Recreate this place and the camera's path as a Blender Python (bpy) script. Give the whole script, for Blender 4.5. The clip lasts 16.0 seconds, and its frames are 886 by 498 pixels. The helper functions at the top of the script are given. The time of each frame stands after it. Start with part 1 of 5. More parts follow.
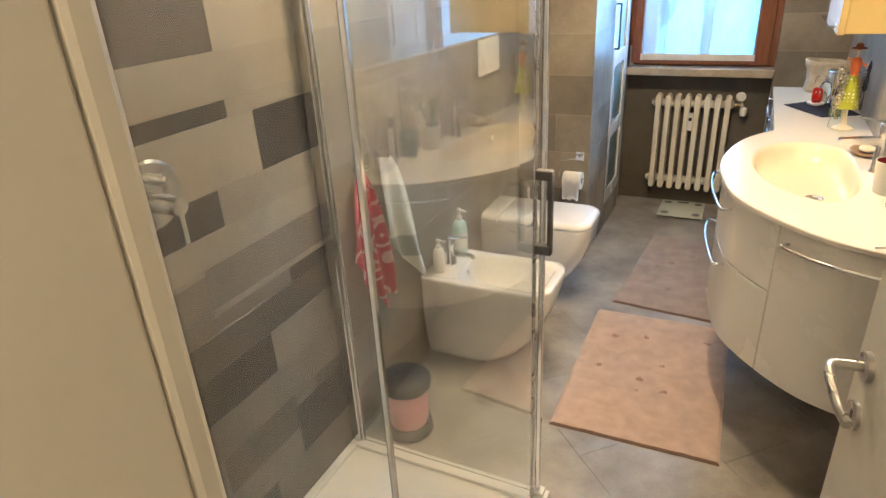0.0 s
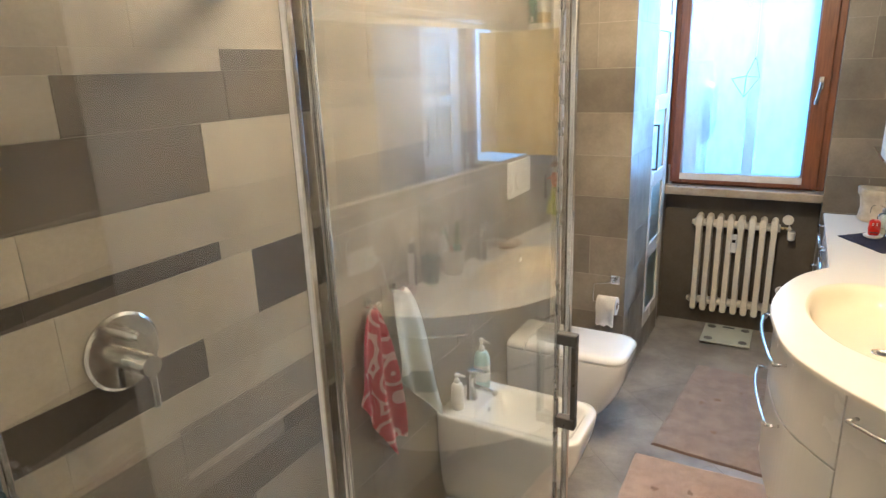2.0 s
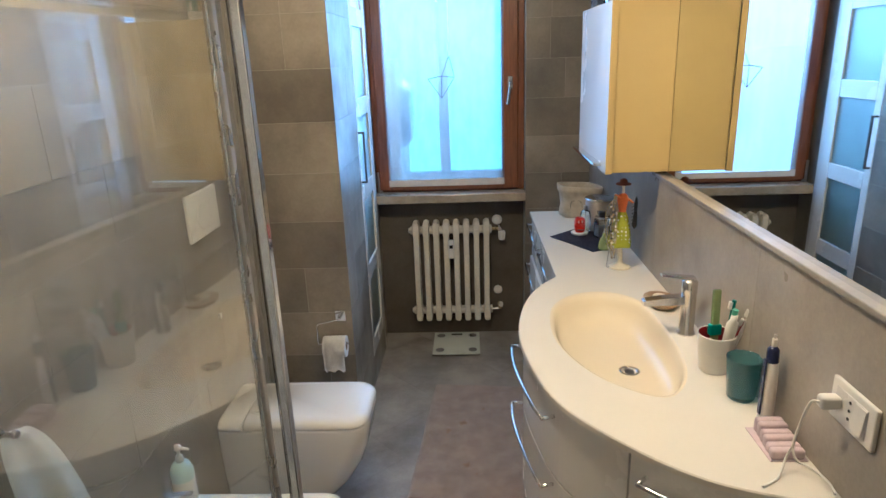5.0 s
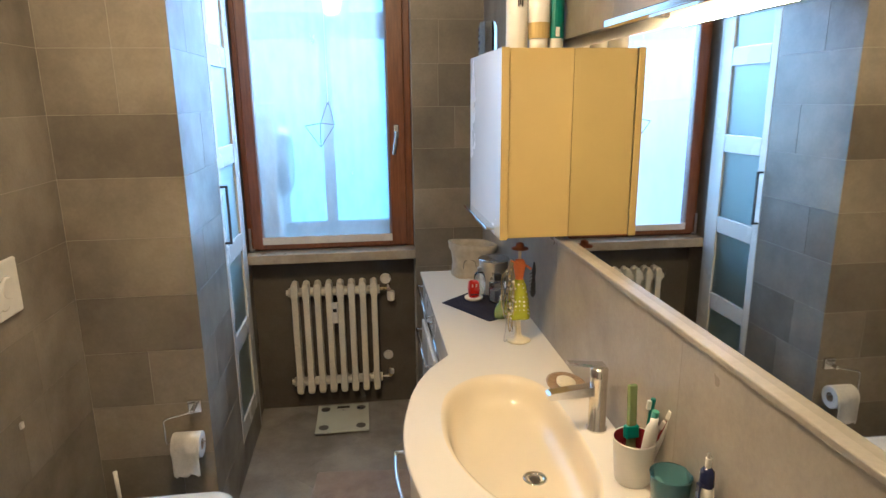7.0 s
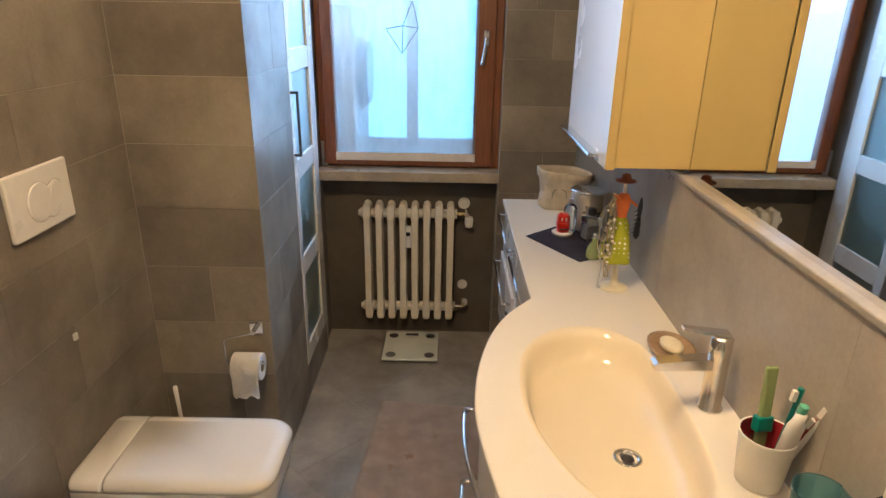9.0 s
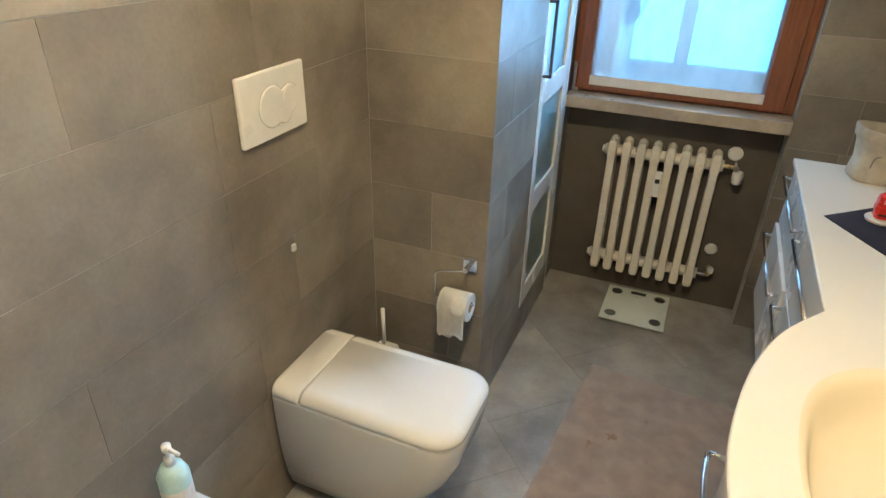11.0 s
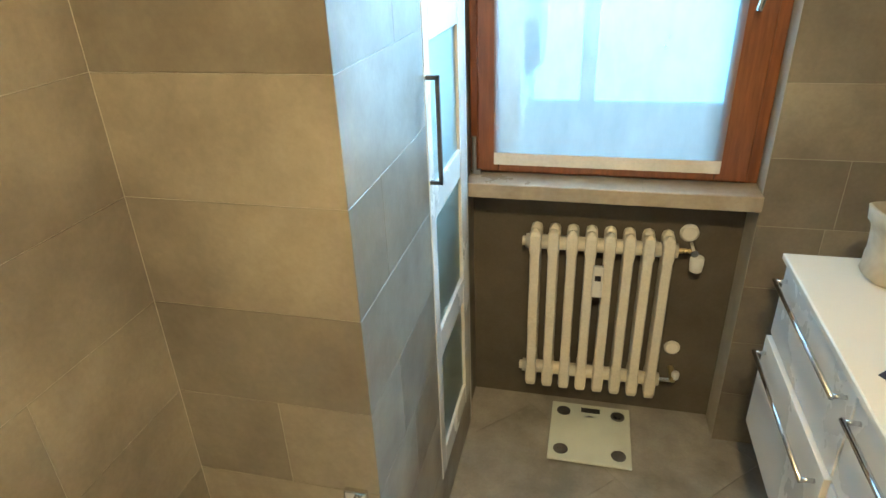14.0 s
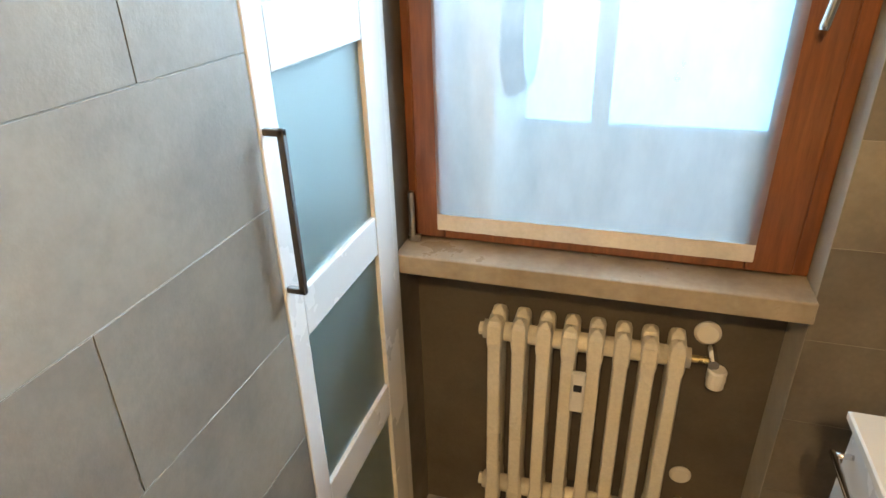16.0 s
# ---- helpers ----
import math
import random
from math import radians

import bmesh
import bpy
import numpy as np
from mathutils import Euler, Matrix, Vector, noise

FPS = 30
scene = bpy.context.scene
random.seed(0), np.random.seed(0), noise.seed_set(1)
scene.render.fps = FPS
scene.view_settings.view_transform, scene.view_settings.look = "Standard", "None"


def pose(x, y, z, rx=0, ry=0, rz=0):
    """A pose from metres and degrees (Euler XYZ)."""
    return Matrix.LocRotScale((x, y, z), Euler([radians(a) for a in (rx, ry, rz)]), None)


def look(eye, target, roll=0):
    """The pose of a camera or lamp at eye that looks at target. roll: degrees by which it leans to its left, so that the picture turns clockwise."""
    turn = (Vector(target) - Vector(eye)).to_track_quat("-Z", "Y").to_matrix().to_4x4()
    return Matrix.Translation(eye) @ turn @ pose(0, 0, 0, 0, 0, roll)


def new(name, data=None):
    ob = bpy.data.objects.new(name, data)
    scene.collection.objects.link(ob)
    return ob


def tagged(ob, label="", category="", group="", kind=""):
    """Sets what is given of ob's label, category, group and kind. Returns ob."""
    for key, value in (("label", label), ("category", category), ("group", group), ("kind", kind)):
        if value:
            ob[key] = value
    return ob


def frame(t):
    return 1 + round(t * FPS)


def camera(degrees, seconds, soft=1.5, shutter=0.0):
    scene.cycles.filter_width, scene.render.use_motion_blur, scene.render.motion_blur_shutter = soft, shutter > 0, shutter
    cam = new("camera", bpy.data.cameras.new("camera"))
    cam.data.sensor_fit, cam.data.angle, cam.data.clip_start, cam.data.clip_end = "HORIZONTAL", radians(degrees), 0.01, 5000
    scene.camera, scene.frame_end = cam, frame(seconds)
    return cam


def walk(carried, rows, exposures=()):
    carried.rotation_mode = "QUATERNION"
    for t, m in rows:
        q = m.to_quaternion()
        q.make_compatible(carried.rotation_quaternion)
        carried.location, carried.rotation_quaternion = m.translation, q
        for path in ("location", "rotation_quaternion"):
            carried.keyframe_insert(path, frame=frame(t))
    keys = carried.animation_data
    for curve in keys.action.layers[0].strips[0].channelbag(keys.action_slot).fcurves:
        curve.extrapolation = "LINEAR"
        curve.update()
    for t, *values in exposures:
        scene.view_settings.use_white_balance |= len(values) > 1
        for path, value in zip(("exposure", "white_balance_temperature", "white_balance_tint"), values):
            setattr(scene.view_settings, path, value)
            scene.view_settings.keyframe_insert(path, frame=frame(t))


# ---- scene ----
cam = camera(71.2, 16.0)
METRES, EYE, TILT, LEAN, TURN = 3.3, 1.645, 0.0, 0.0, 26.8
ROWS = [
    (0.0, 0.0, 0.0, 0.0, -1.32, -24.78, 2.86),
    (0.5, 0.0053, 0.0252, 0.0031, -0.2, -22.02, 2.68),
    (1.0, 0.0094, 0.0385, 0.0122, 1.18, -19.36, 2.3),
    (1.5, 0.0155, 0.0501, 0.0198, 2.31, -17.19, 2.11),
    (2.0, 0.0205, 0.0652, 0.0243, 2.66, -16.15, 2.0),
    (2.5, 0.027, 0.0926, 0.0219, 1.58, -16.22, 1.9),
    (3.0, 0.0358, 0.1231, 0.0183, -1.4, -16.94, 1.72),
    (3.5, 0.0401, 0.1505, 0.0177, -6.19, -17.55, 1.76),
    (4.0, 0.0395, 0.193, 0.0222, -12.34, -17.71, 1.9),
    (4.5, 0.0409, 0.2205, 0.0264, -18.75, -17.57, 2.07),
    (5.0, 0.0528, 0.237, 0.0263, -24.64, -17.26, 2.04),
    (7.5, 0.1315, 0.3357, 0.0317, -34.19, -13.4, 0.47),
    (8.0, 0.1391, 0.3455, 0.0269, -32.93, -14.82, 0.19),
    (8.5, 0.1438, 0.361, 0.0202, -30.32, -17.51, -0.29),
    (9.0, 0.1563, 0.3938, 0.013, -26.11, -20.93, -0.92),
    (9.5, 0.1701, 0.4287, 0.0093, -20.15, -24.3, -1.42),
    (10.0, 0.1689, 0.448, 0.0017, -13.16, -27.22, -1.76),
    (12.5, 0.2067, 0.5756, 0.0015, 0.86, -28.76, -0.1),
    (13.0, 0.2153, 0.6184, -0.0001, -3.78, -27.61, 0.54),
    (13.5, 0.2249, 0.6833, 0.003, -9.26, -26.92, 1.28),
    (14.0, 0.2395, 0.7317, 0.0055, -13.67, -26.77, 1.97),
    (14.5, 0.2663, 0.7697, 0.0008, -16.03, -26.91, 2.19),
    (15.0, 0.3127, 0.819, 0.0007, -15.88, -27.01, 2.24),
    (15.5, 0.3441, 0.8587, -0.0016, -13.93, -27.05, 1.8),
    (16.0, 0.3559, 0.8884, -0.0091, -10.2, -26.68, 1.34),
]
walk(cam, [(t, pose(0, 0, EYE, TILT, LEAN, TURN) @ pose(METRES * x, METRES * y, METRES * z, 90 + pitch, roll, yaw)) for t, x, y, z, yaw, pitch, roll in ROWS],
     exposures=((0.0, 0.50, 5450, 15), (2.0, 0.42, 5100, 15), (4.0, 0.13, 5000, 15), (5.0, -0.24, 4900, 14), (7.5, -0.26, 5700, 17), (8.5, -0.30, 5900, 20), (9.3, -0.27, 5950, 21), (10.0, -0.11, 5450, 13), (12.5, 0.40, 5150, 7), (13.2, 0.47, 5050, 4), (13.6, 0.48, 5200, -2), (14.0, 0.50, 6050, 2), (14.5, 0.47, 7200, 8), (15.2, 0.41, 7350, 12), (16.0, 0.30, 7450, 18)))

# ---- light ----
world = bpy.data.worlds.new("world")
scene.world = world
world.use_nodes = True
sky = world.node_tree.nodes.new("ShaderNodeTexSky")
sky.sky_type, sky.sun_disc, sky.sun_elevation, sky.sun_rotation = "NISHITA", False, radians(22), radians(28)
world.node_tree.links.new(sky.outputs[0], world.node_tree.nodes["Background"].inputs[0])
world.node_tree.nodes["Background"].inputs[1].default_value = 0.15
sun = new("sun", bpy.data.lights.new("sun", "SUN"))
sun.data.energy, sun.data.angle, sun.data.color = 12.5, radians(22), (0.43, 0.71, 1.0)
sun.matrix_world = look((1.37, 7.55, 3.05), (-0.75, 3.55, 1.25))
WARM = (1.0, 0.722, 0.370)


def area_lamp(name, m, sx, sy, watts, colour):
    lamp = new(name, bpy.data.lights.new(name, "AREA"))
    lamp.data.shape, lamp.data.size, lamp.data.size_y, lamp.data.energy, lamp.data.color = "RECTANGLE", sx, sy, watts, colour
    lamp.matrix_world = m
    return lamp


globe = new("ceiling_glow", bpy.data.lights.new("ceiling_glow", "POINT"))
globe.data.energy, globe.data.shadow_soft_size, globe.data.color = 84, 0.07, WARM
globe.matrix_world = pose(-0.35, 2.25, 2.50)
area_lamp("mirror_glow", pose(0.434, 2.19, 1.898, 0, -45, 0), 0.008, 0.58, 6, WARM)
area_lamp("window_sky", pose(-0.338, 4.4165, 1.68, -90, 0, 0), 0.62, 1.30, 4.0, (0.37, 0.68, 1.0))
area_lamp("hall_glow", pose(0.0, -0.6, 2.55), 0.3, 0.3, 16, WARM)

# ---- materials ----


def ramp_mix(nt, fac, a, b):
    n = nt.nodes.new("ShaderNodeMix")
    n.data_type = "RGBA"
    nt.links.new(fac, n.inputs[0])
    for sock, v in ((n.inputs[6], a), (n.inputs[7], b)):
        if isinstance(v, tuple):
            sock.default_value = (*v, 1)
        else:
            nt.links.new(v, sock)
    return n.outputs[2]


def noise_out(nt, scale, detail=4.0, rough=0.55, stretch=(1, 1, 1)):
    geo = nt.nodes.new("ShaderNodeNewGeometry")
    mp = nt.nodes.new("ShaderNodeMapping")
    mp.inputs["Scale"].default_value = stretch
    n = nt.nodes.new("ShaderNodeTexNoise")
    n.inputs["Scale"].default_value, n.inputs["Detail"].default_value, n.inputs["Roughness"].default_value = scale, detail, rough
    nt.links.new(geo.outputs["Position"], mp.inputs[0])
    nt.links.new(mp.outputs[0], n.inputs[0])
    return n.outputs[0]


def spread(nt, value, lo, hi, to_lo=0.0, to_hi=1.0):
    n = nt.nodes.new("ShaderNodeMapRange")
    n.inputs[1].default_value, n.inputs[2].default_value = lo, hi
    n.inputs[3].default_value, n.inputs[4].default_value = to_lo, to_hi
    nt.links.new(value, n.inputs[0])
    return n.outputs[0]


def surface(name, colour, rough=0.5, metal=0.0, second=None, scale=8.0, grain=120.0, bump=0.0, bump_scale=200.0,
            vary=0.0, stretch=(1, 1, 1), coat=0.0, sheen=0.0, rough_vary=0.08, speck=1.0):
    """A plain material: two colours over a large noise, a fine grain, object-to-object variation and relief."""
    mat = bpy.data.materials.new(name)
    mat.use_nodes = True
    nt = mat.node_tree
    p = nt.nodes["Principled BSDF"]
    second = second or tuple(c * 0.86 for c in colour)
    large = spread(nt, noise_out(nt, scale, 5.0, 0.6, stretch), 0.35, 0.65)
    col = ramp_mix(nt, large, colour, second)
    fine = spread(nt, noise_out(nt, grain, 3.0, 0.6, stretch), 0.3, 0.7, 1 - 0.07 * speck, 1 + 0.05 * speck)
    hsv = nt.nodes.new("ShaderNodeHueSaturation")
    nt.links.new(col, hsv.inputs["Color"])
    value = fine
    if vary:
        info = nt.nodes.new("ShaderNodeObjectInfo")
        mul = nt.nodes.new("ShaderNodeMath")
        mul.operation = "MULTIPLY"
        nt.links.new(spread(nt, info.outputs["Random"], 0, 1, 1 - vary, 1 + vary), mul.inputs[0])
        nt.links.new(fine, mul.inputs[1])
        value = mul.outputs[0]
    nt.links.new(value, hsv.inputs["Value"])
    nt.links.new(hsv.outputs[0], p.inputs["Base Color"])
    nt.links.new(spread(nt, large, 0, 1, max(rough - rough_vary, 0.02), rough + rough_vary), p.inputs["Roughness"])
    p.inputs["Metallic"].default_value = metal
    p.inputs["Coat Weight"].default_value = coat
    p.inputs["Coat Roughness"].default_value = 0.06
    p.inputs["Sheen Weight"].default_value = sheen
    if bump:
        b = nt.nodes.new("ShaderNodeBump")
        b.inputs["Strength"].default_value, b.inputs["Distance"].default_value = bump, 0.004
        nt.links.new(noise_out(nt, bump_scale, 4.0, 0.6, stretch), b.inputs["Height"])
        nt.links.new(b.outputs[0], p.inputs["Normal"])
    return mat


def clear(name, colour=(0.97, 0.99, 0.98), rough=0.0, haze=0.0, haze_scale=2.5, ior=1.5):
    """Clear or frosted glass; haze: limescale film as a thin diffuse share."""
    mat = bpy.data.materials.new(name)
    mat.use_nodes = True
    nt = mat.node_tree
    p = nt.nodes["Principled BSDF"]
    p.inputs["Base Color"].default_value = (*colour, 1)
    p.inputs["Roughness"].default_value, p.inputs["Transmission Weight"].default_value, p.inputs["IOR"].default_value = rough, 1.0, ior
    if haze:
        d = nt.nodes.new("ShaderNodeBsdfDiffuse")
        d.inputs[0].default_value = (0.75, 0.75, 0.72, 1)
        mix = nt.nodes.new("ShaderNodeMixShader")
        nt.links.new(spread(nt, noise_out(nt, haze_scale, 5.0), 0.35, 0.7, haze * 0.25, haze), mix.inputs[0])
        nt.links.new(p.outputs[0], mix.inputs[1])
        nt.links.new(d.outputs[0], mix.inputs[2])
        nt.links.new(mix.outputs[0], nt.nodes["Material Output"].inputs[0])
    return mat


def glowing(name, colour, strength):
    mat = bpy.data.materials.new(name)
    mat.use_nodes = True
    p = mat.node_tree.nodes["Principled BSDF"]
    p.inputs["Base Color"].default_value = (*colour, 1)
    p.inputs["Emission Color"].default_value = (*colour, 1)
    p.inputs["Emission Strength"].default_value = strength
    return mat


TILE = surface("stone_tile", (0.262, 0.230, 0.185), 0.37, second=(0.146, 0.126, 0.101), scale=2.6, grain=90, bump=0.10, bump_scale=140, vary=0.21)
TILE_LIGHT = surface("sand_tile", (0.345, 0.298, 0.226), 0.44, second=(0.25, 0.216, 0.166), scale=3.0, grain=90, bump=0.03, bump_scale=140, vary=0.10)
TILE_MID = surface("taupe_tile", (0.188, 0.161, 0.124), 0.46, second=(0.138, 0.117, 0.091), scale=4.0, grain=90, bump=0.03, bump_scale=140, vary=0.08)
TILE_DARK = surface("mud_tile", (0.058, 0.044, 0.029), 0.42, second=(0.038, 0.029, 0.020), scale=4.0, grain=90, bump=0.03, bump_scale=140, vary=0.14)
TILE_PALE = surface("backsplash_tile", (0.36, 0.325, 0.275), 0.33, second=(0.255, 0.228, 0.192), scale=2.6, grain=90, bump=0.08, bump_scale=140, vary=0.08)
TILE_BROWN = surface("brown_tile", (0.108, 0.087, 0.061), 0.46, second=(0.080, 0.064, 0.045), scale=3.0, grain=90, bump=0.03, bump_scale=140, vary=0.08)
FLOOR_TILE = surface("floor_tile", (0.38, 0.35, 0.31), 0.32, second=(0.19, 0.174, 0.152), scale=3.0, grain=110, rough_vary=0.03, bump=0.06, bump_scale=160, vary=0.08)
GROUT = surface("grout", (0.43, 0.40, 0.34), 0.85, grain=300, bump=0.1)
# Niche plaster darkened: the shade behind the radiator is put into its colour.
NICHE_SHADED = surface("niche_plaster_shaded", (0.115, 0.097, 0.075), 0.6, second=(0.078, 0.066, 0.051), scale=3, bump=0.1)
GROUT_DARK = surface("dark_grout", (0.19, 0.18, 0.168), 0.85, grain=300, bump=0.1)
PLASTER = surface("plaster", (0.72, 0.70, 0.66), 0.8, scale=2.0, grain=200, bump=0.08)
CEILING = surface("ceiling_paint", (0.50, 0.48, 0.44), 0.85, scale=2.0, grain=200)
CERAMIC = surface("ceramic", (0.82, 0.80, 0.76), 0.10, second=(0.79, 0.77, 0.73), scale=2.0, coat=0.5, rough_vary=0.03, speck=0.12)
LACQUER = surface("white_lacquer", (0.75, 0.735, 0.70), 0.25, second=(0.72, 0.70, 0.665), scale=2.5, rough_vary=0.05, speck=0.12)
# White lacquer with warm lamplight put into its colour; also a label's own beige.
CREAM_WARMLIT = surface("cream_warmlit", (0.49, 0.365, 0.135), 0.40, second=(0.46, 0.34, 0.125), scale=2.5, rough_vary=0.05, speck=0.12)
SOLID = surface("solid_top", (0.78, 0.74, 0.665), 0.22, second=(0.75, 0.71, 0.635), scale=2.0, rough_vary=0.04, speck=0.12)
# Counter material made creamier: warm light gathered in the basin, put into its colour.
SOLID_WARMLIT = surface("basin_warmlit", (0.79, 0.70, 0.53), 0.14, second=(0.77, 0.675, 0.505), scale=2.0, rough_vary=0.03, speck=0.1)
CHROME = surface("chrome", (0.78, 0.78, 0.78), 0.10, 1.0, second=(0.72, 0.72, 0.72), scale=12, rough_vary=0.05)
SATIN = surface("satin_chrome", (0.84, 0.82, 0.79), 0.20, 1.0, second=(0.80, 0.78, 0.75), scale=12, rough_vary=0.04)
STEEL = surface("brushed_steel", (0.55, 0.54, 0.52), 0.30, 1.0, scale=20, grain=400)
DARK_METAL = surface("dark_metal", (0.18, 0.17, 0.165), 0.35, 0.9, scale=20)
WOOD = surface("window_wood", (0.235, 0.080, 0.027), 0.36, second=(0.145, 0.046, 0.016), scale=6, grain=60, bump=0.12, bump_scale=50, stretch=(12, 12, 1), coat=0.25)
MARBLE = surface("sill_stone", (0.42, 0.36, 0.28), 0.35, second=(0.30, 0.25, 0.19), scale=9, grain=60, bump=0.05)
RADIATOR = surface("radiator_enamel", (0.74, 0.69, 0.58), 0.35, second=(0.70, 0.65, 0.54), scale=6, bump=0.05, bump_scale=90)
PLASTIC = surface("white_plastic", (0.80, 0.78, 0.73), 0.35, scale=5, speck=0.12)
RUG = surface("rug_pile", (0.60, 0.44, 0.34), 0.95, second=(0.48, 0.34, 0.265), scale=14, grain=260, bump=0.9, bump_scale=420, sheen=0.3)
RUG_GREY = surface("rug_pile_grey", (0.39, 0.305, 0.26), 0.95, second=(0.30, 0.235, 0.20), scale=14, grain=260, bump=0.9, bump_scale=420, sheen=0.3)
RUG_SPOT = surface("rug_stain", (0.36, 0.25, 0.19), 0.95, scale=20, grain=260, bump=0.9, bump_scale=420)
RUG_EDGE = surface("rug_hem", (0.17, 0.11, 0.08), 0.95, scale=20, bump=0.5)
GLASS = clear("shower_glass", haze=0.026, ior=1.62)
GLASS_CLEAN = clear("shower_glass_clean", haze=0.005)
PANE = clear("window_glass")
FROST = clear("frosted_glass", (0.72, 0.86, 0.84), 0.42)
FROST_BACK = surface("door_lining", (0.34, 0.40, 0.39), 0.6, scale=3)
MIRROR = surface("mirror_silver", (0.86, 0.88, 0.87), 0.015, 1.0, second=(0.85, 0.87, 0.86), grain=2, rough_vary=0.0, speck=0.12)
BLACK = surface("black_plastic", (0.018, 0.018, 0.02), 0.35)
NAVY = surface("navy_cloth", (0.012, 0.010, 0.026), 0.9, bump=0.4, bump_scale=500)
PINK = surface("pink_plastic", (0.70, 0.32, 0.34), 0.30)
RED = surface("red_paint", (0.62, 0.03, 0.02), 0.25)
ORANGE = surface("orange_cloth", (0.80, 0.20, 0.05), 0.8)
DARK_RED = surface("dark_red_plastic", (0.30, 0.02, 0.03), 0.3)
TERRACOTTA = surface("terracotta_felt", (0.33, 0.11, 0.055), 0.9)
IVORY = surface("ivory_resin", (0.80, 0.72, 0.52), 0.4)
JUTE = surface("canvas_bag", (0.56, 0.49, 0.38), 0.95, second=(0.45, 0.39, 0.30), scale=30, bump=0.6, bump_scale=400)
GREEN_LABEL = surface("teal_label", (0.0, 0.16, 0.13), 0.4)
TEAL_GLASS = clear("teal_glass", (0.20, 0.50, 0.58), 0.05)
TEAL_GLASS.node_tree.nodes["Principled BSDF"].inputs["Transmission Weight"].default_value = 0.86
GREEN_GLASS = clear("green_glass", (0.50, 0.64, 0.30), 0.05)
GREEN_GLASS.node_tree.nodes["Principled BSDF"].inputs["Transmission Weight"].default_value = 0.6
CLEAR_PLASTIC = clear("clear_plastic", (0.86, 0.92, 0.93), 0.06)
LILAC = surface("lilac_soap", (0.62, 0.50, 0.54), 0.5)
WOODEN = surface("soap_dish_wood", (0.36, 0.25, 0.15), 0.5, second=(0.27, 0.18, 0.10), scale=25, stretch=(1, 8, 1))
NIGHT = surface("night_blue_plastic", (0.012, 0.018, 0.07), 0.3)
BLUE_CLOTH = surface("petrol_towel", (0.018, 0.075, 0.105), 0.95, scale=10, bump=0.7, bump_scale=300, sheen=0.4)
PAPER = surface("paper", (0.80, 0.78, 0.74), 0.9, bump=0.25, bump_scale=250)
SKIN_WHITE = surface("pump_plastic", (0.50, 0.70, 0.70), 0.3)
SCALE_GLASS = surface("scale_glass", (0.66, 0.68, 0.58), 0.12, scale=3, speck=0.12)
GOLD = surface("gilt_chain", (0.60, 0.48, 0.26), 0.3, 0.9)
# Door paint darkened: the shade on the door frame is put into its colour.
SHADED_FRAME = surface("frame_paint_shaded", (0.42, 0.405, 0.33), 0.42, scale=2, speck=0.12)
DOOR_PAINT = surface("door_paint", (0.60, 0.575, 0.51), 0.38, scale=2, speck=0.12)
WALL_OUT = surface("render_coat", (0.84, 0.85, 0.85), 0.85, bump=0.1)
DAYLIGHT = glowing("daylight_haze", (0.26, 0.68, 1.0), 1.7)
LAMP_GLOW = glowing("lamp_diffuser", (1.0, 0.78, 0.45), 8.0)


def voile():
    """Sheer white curtain cloth: part see-through, part translucent, with a woven streak."""
    mat = bpy.data.materials.new("voile")
    mat.use_nodes = True
    nt = mat.node_tree
    nt.nodes.remove(nt.nodes["Principled BSDF"])
    tr, tl, df = (nt.nodes.new("ShaderNodeBsdf" + k) for k in ("Transparent", "Translucent", "Diffuse"))
    tl.inputs[0].default_value = (0.86, 0.93, 0.96, 1)
    df.inputs[0].default_value = (0.80, 0.80, 0.78, 1)
    a, b = nt.nodes.new("ShaderNodeMixShader"), nt.nodes.new("ShaderNodeMixShader")
    nt.links.new(spread(nt, noise_out(nt, 5, 5, 0.6, (2.5, 1, 1.0)), 0.3, 0.7, 0.27, 0.34), a.inputs[0])
    b.inputs[0].default_value = 0.18
    nt.links.new(tl.outputs[0], b.inputs[1])
    nt.links.new(df.outputs[0], b.inputs[2])
    nt.links.new(tr.outputs[0], a.inputs[1])
    nt.links.new(b.outputs[0], a.inputs[2])
    nt.links.new(a.outputs[0], nt.nodes["Material Output"].inputs[0])
    return mat


VOILE = voile()


def swirl_cloth():
    """Terry cloth in raspberry with pale ring motifs."""
    mat = surface("raspberry_towel", (0.62, 0.045, 0.085), 0.95, bump=0.8, bump_scale=300, sheen=0.4)
    nt = mat.node_tree
    p = nt.nodes["Principled BSDF"]
    geo = nt.nodes.new("ShaderNodeNewGeometry")
    cell = nt.nodes.new("ShaderNodeTexVoronoi")
    cell.inputs["Scale"].default_value = 10.5
    nt.links.new(geo.outputs["Position"], cell.inputs["Vector"])
    m = nt.nodes.new("ShaderNodeMath")
    m.operation = "MULTIPLY"
    m.inputs[1].default_value = 17.0
    nt.links.new(cell.outputs["Distance"], m.inputs[0])
    s = nt.nodes.new("ShaderNodeMath")
    s.operation = "SINE"
    nt.links.new(m.outputs[0], s.inputs[0])
    old = p.inputs["Base Color"].links[0].from_socket
    nt.links.new(ramp_mix(nt, spread(nt, s.outputs[0], 0.45, 0.65), old, (0.78, 0.55, 0.52)), p.inputs["Base Color"])
    return mat


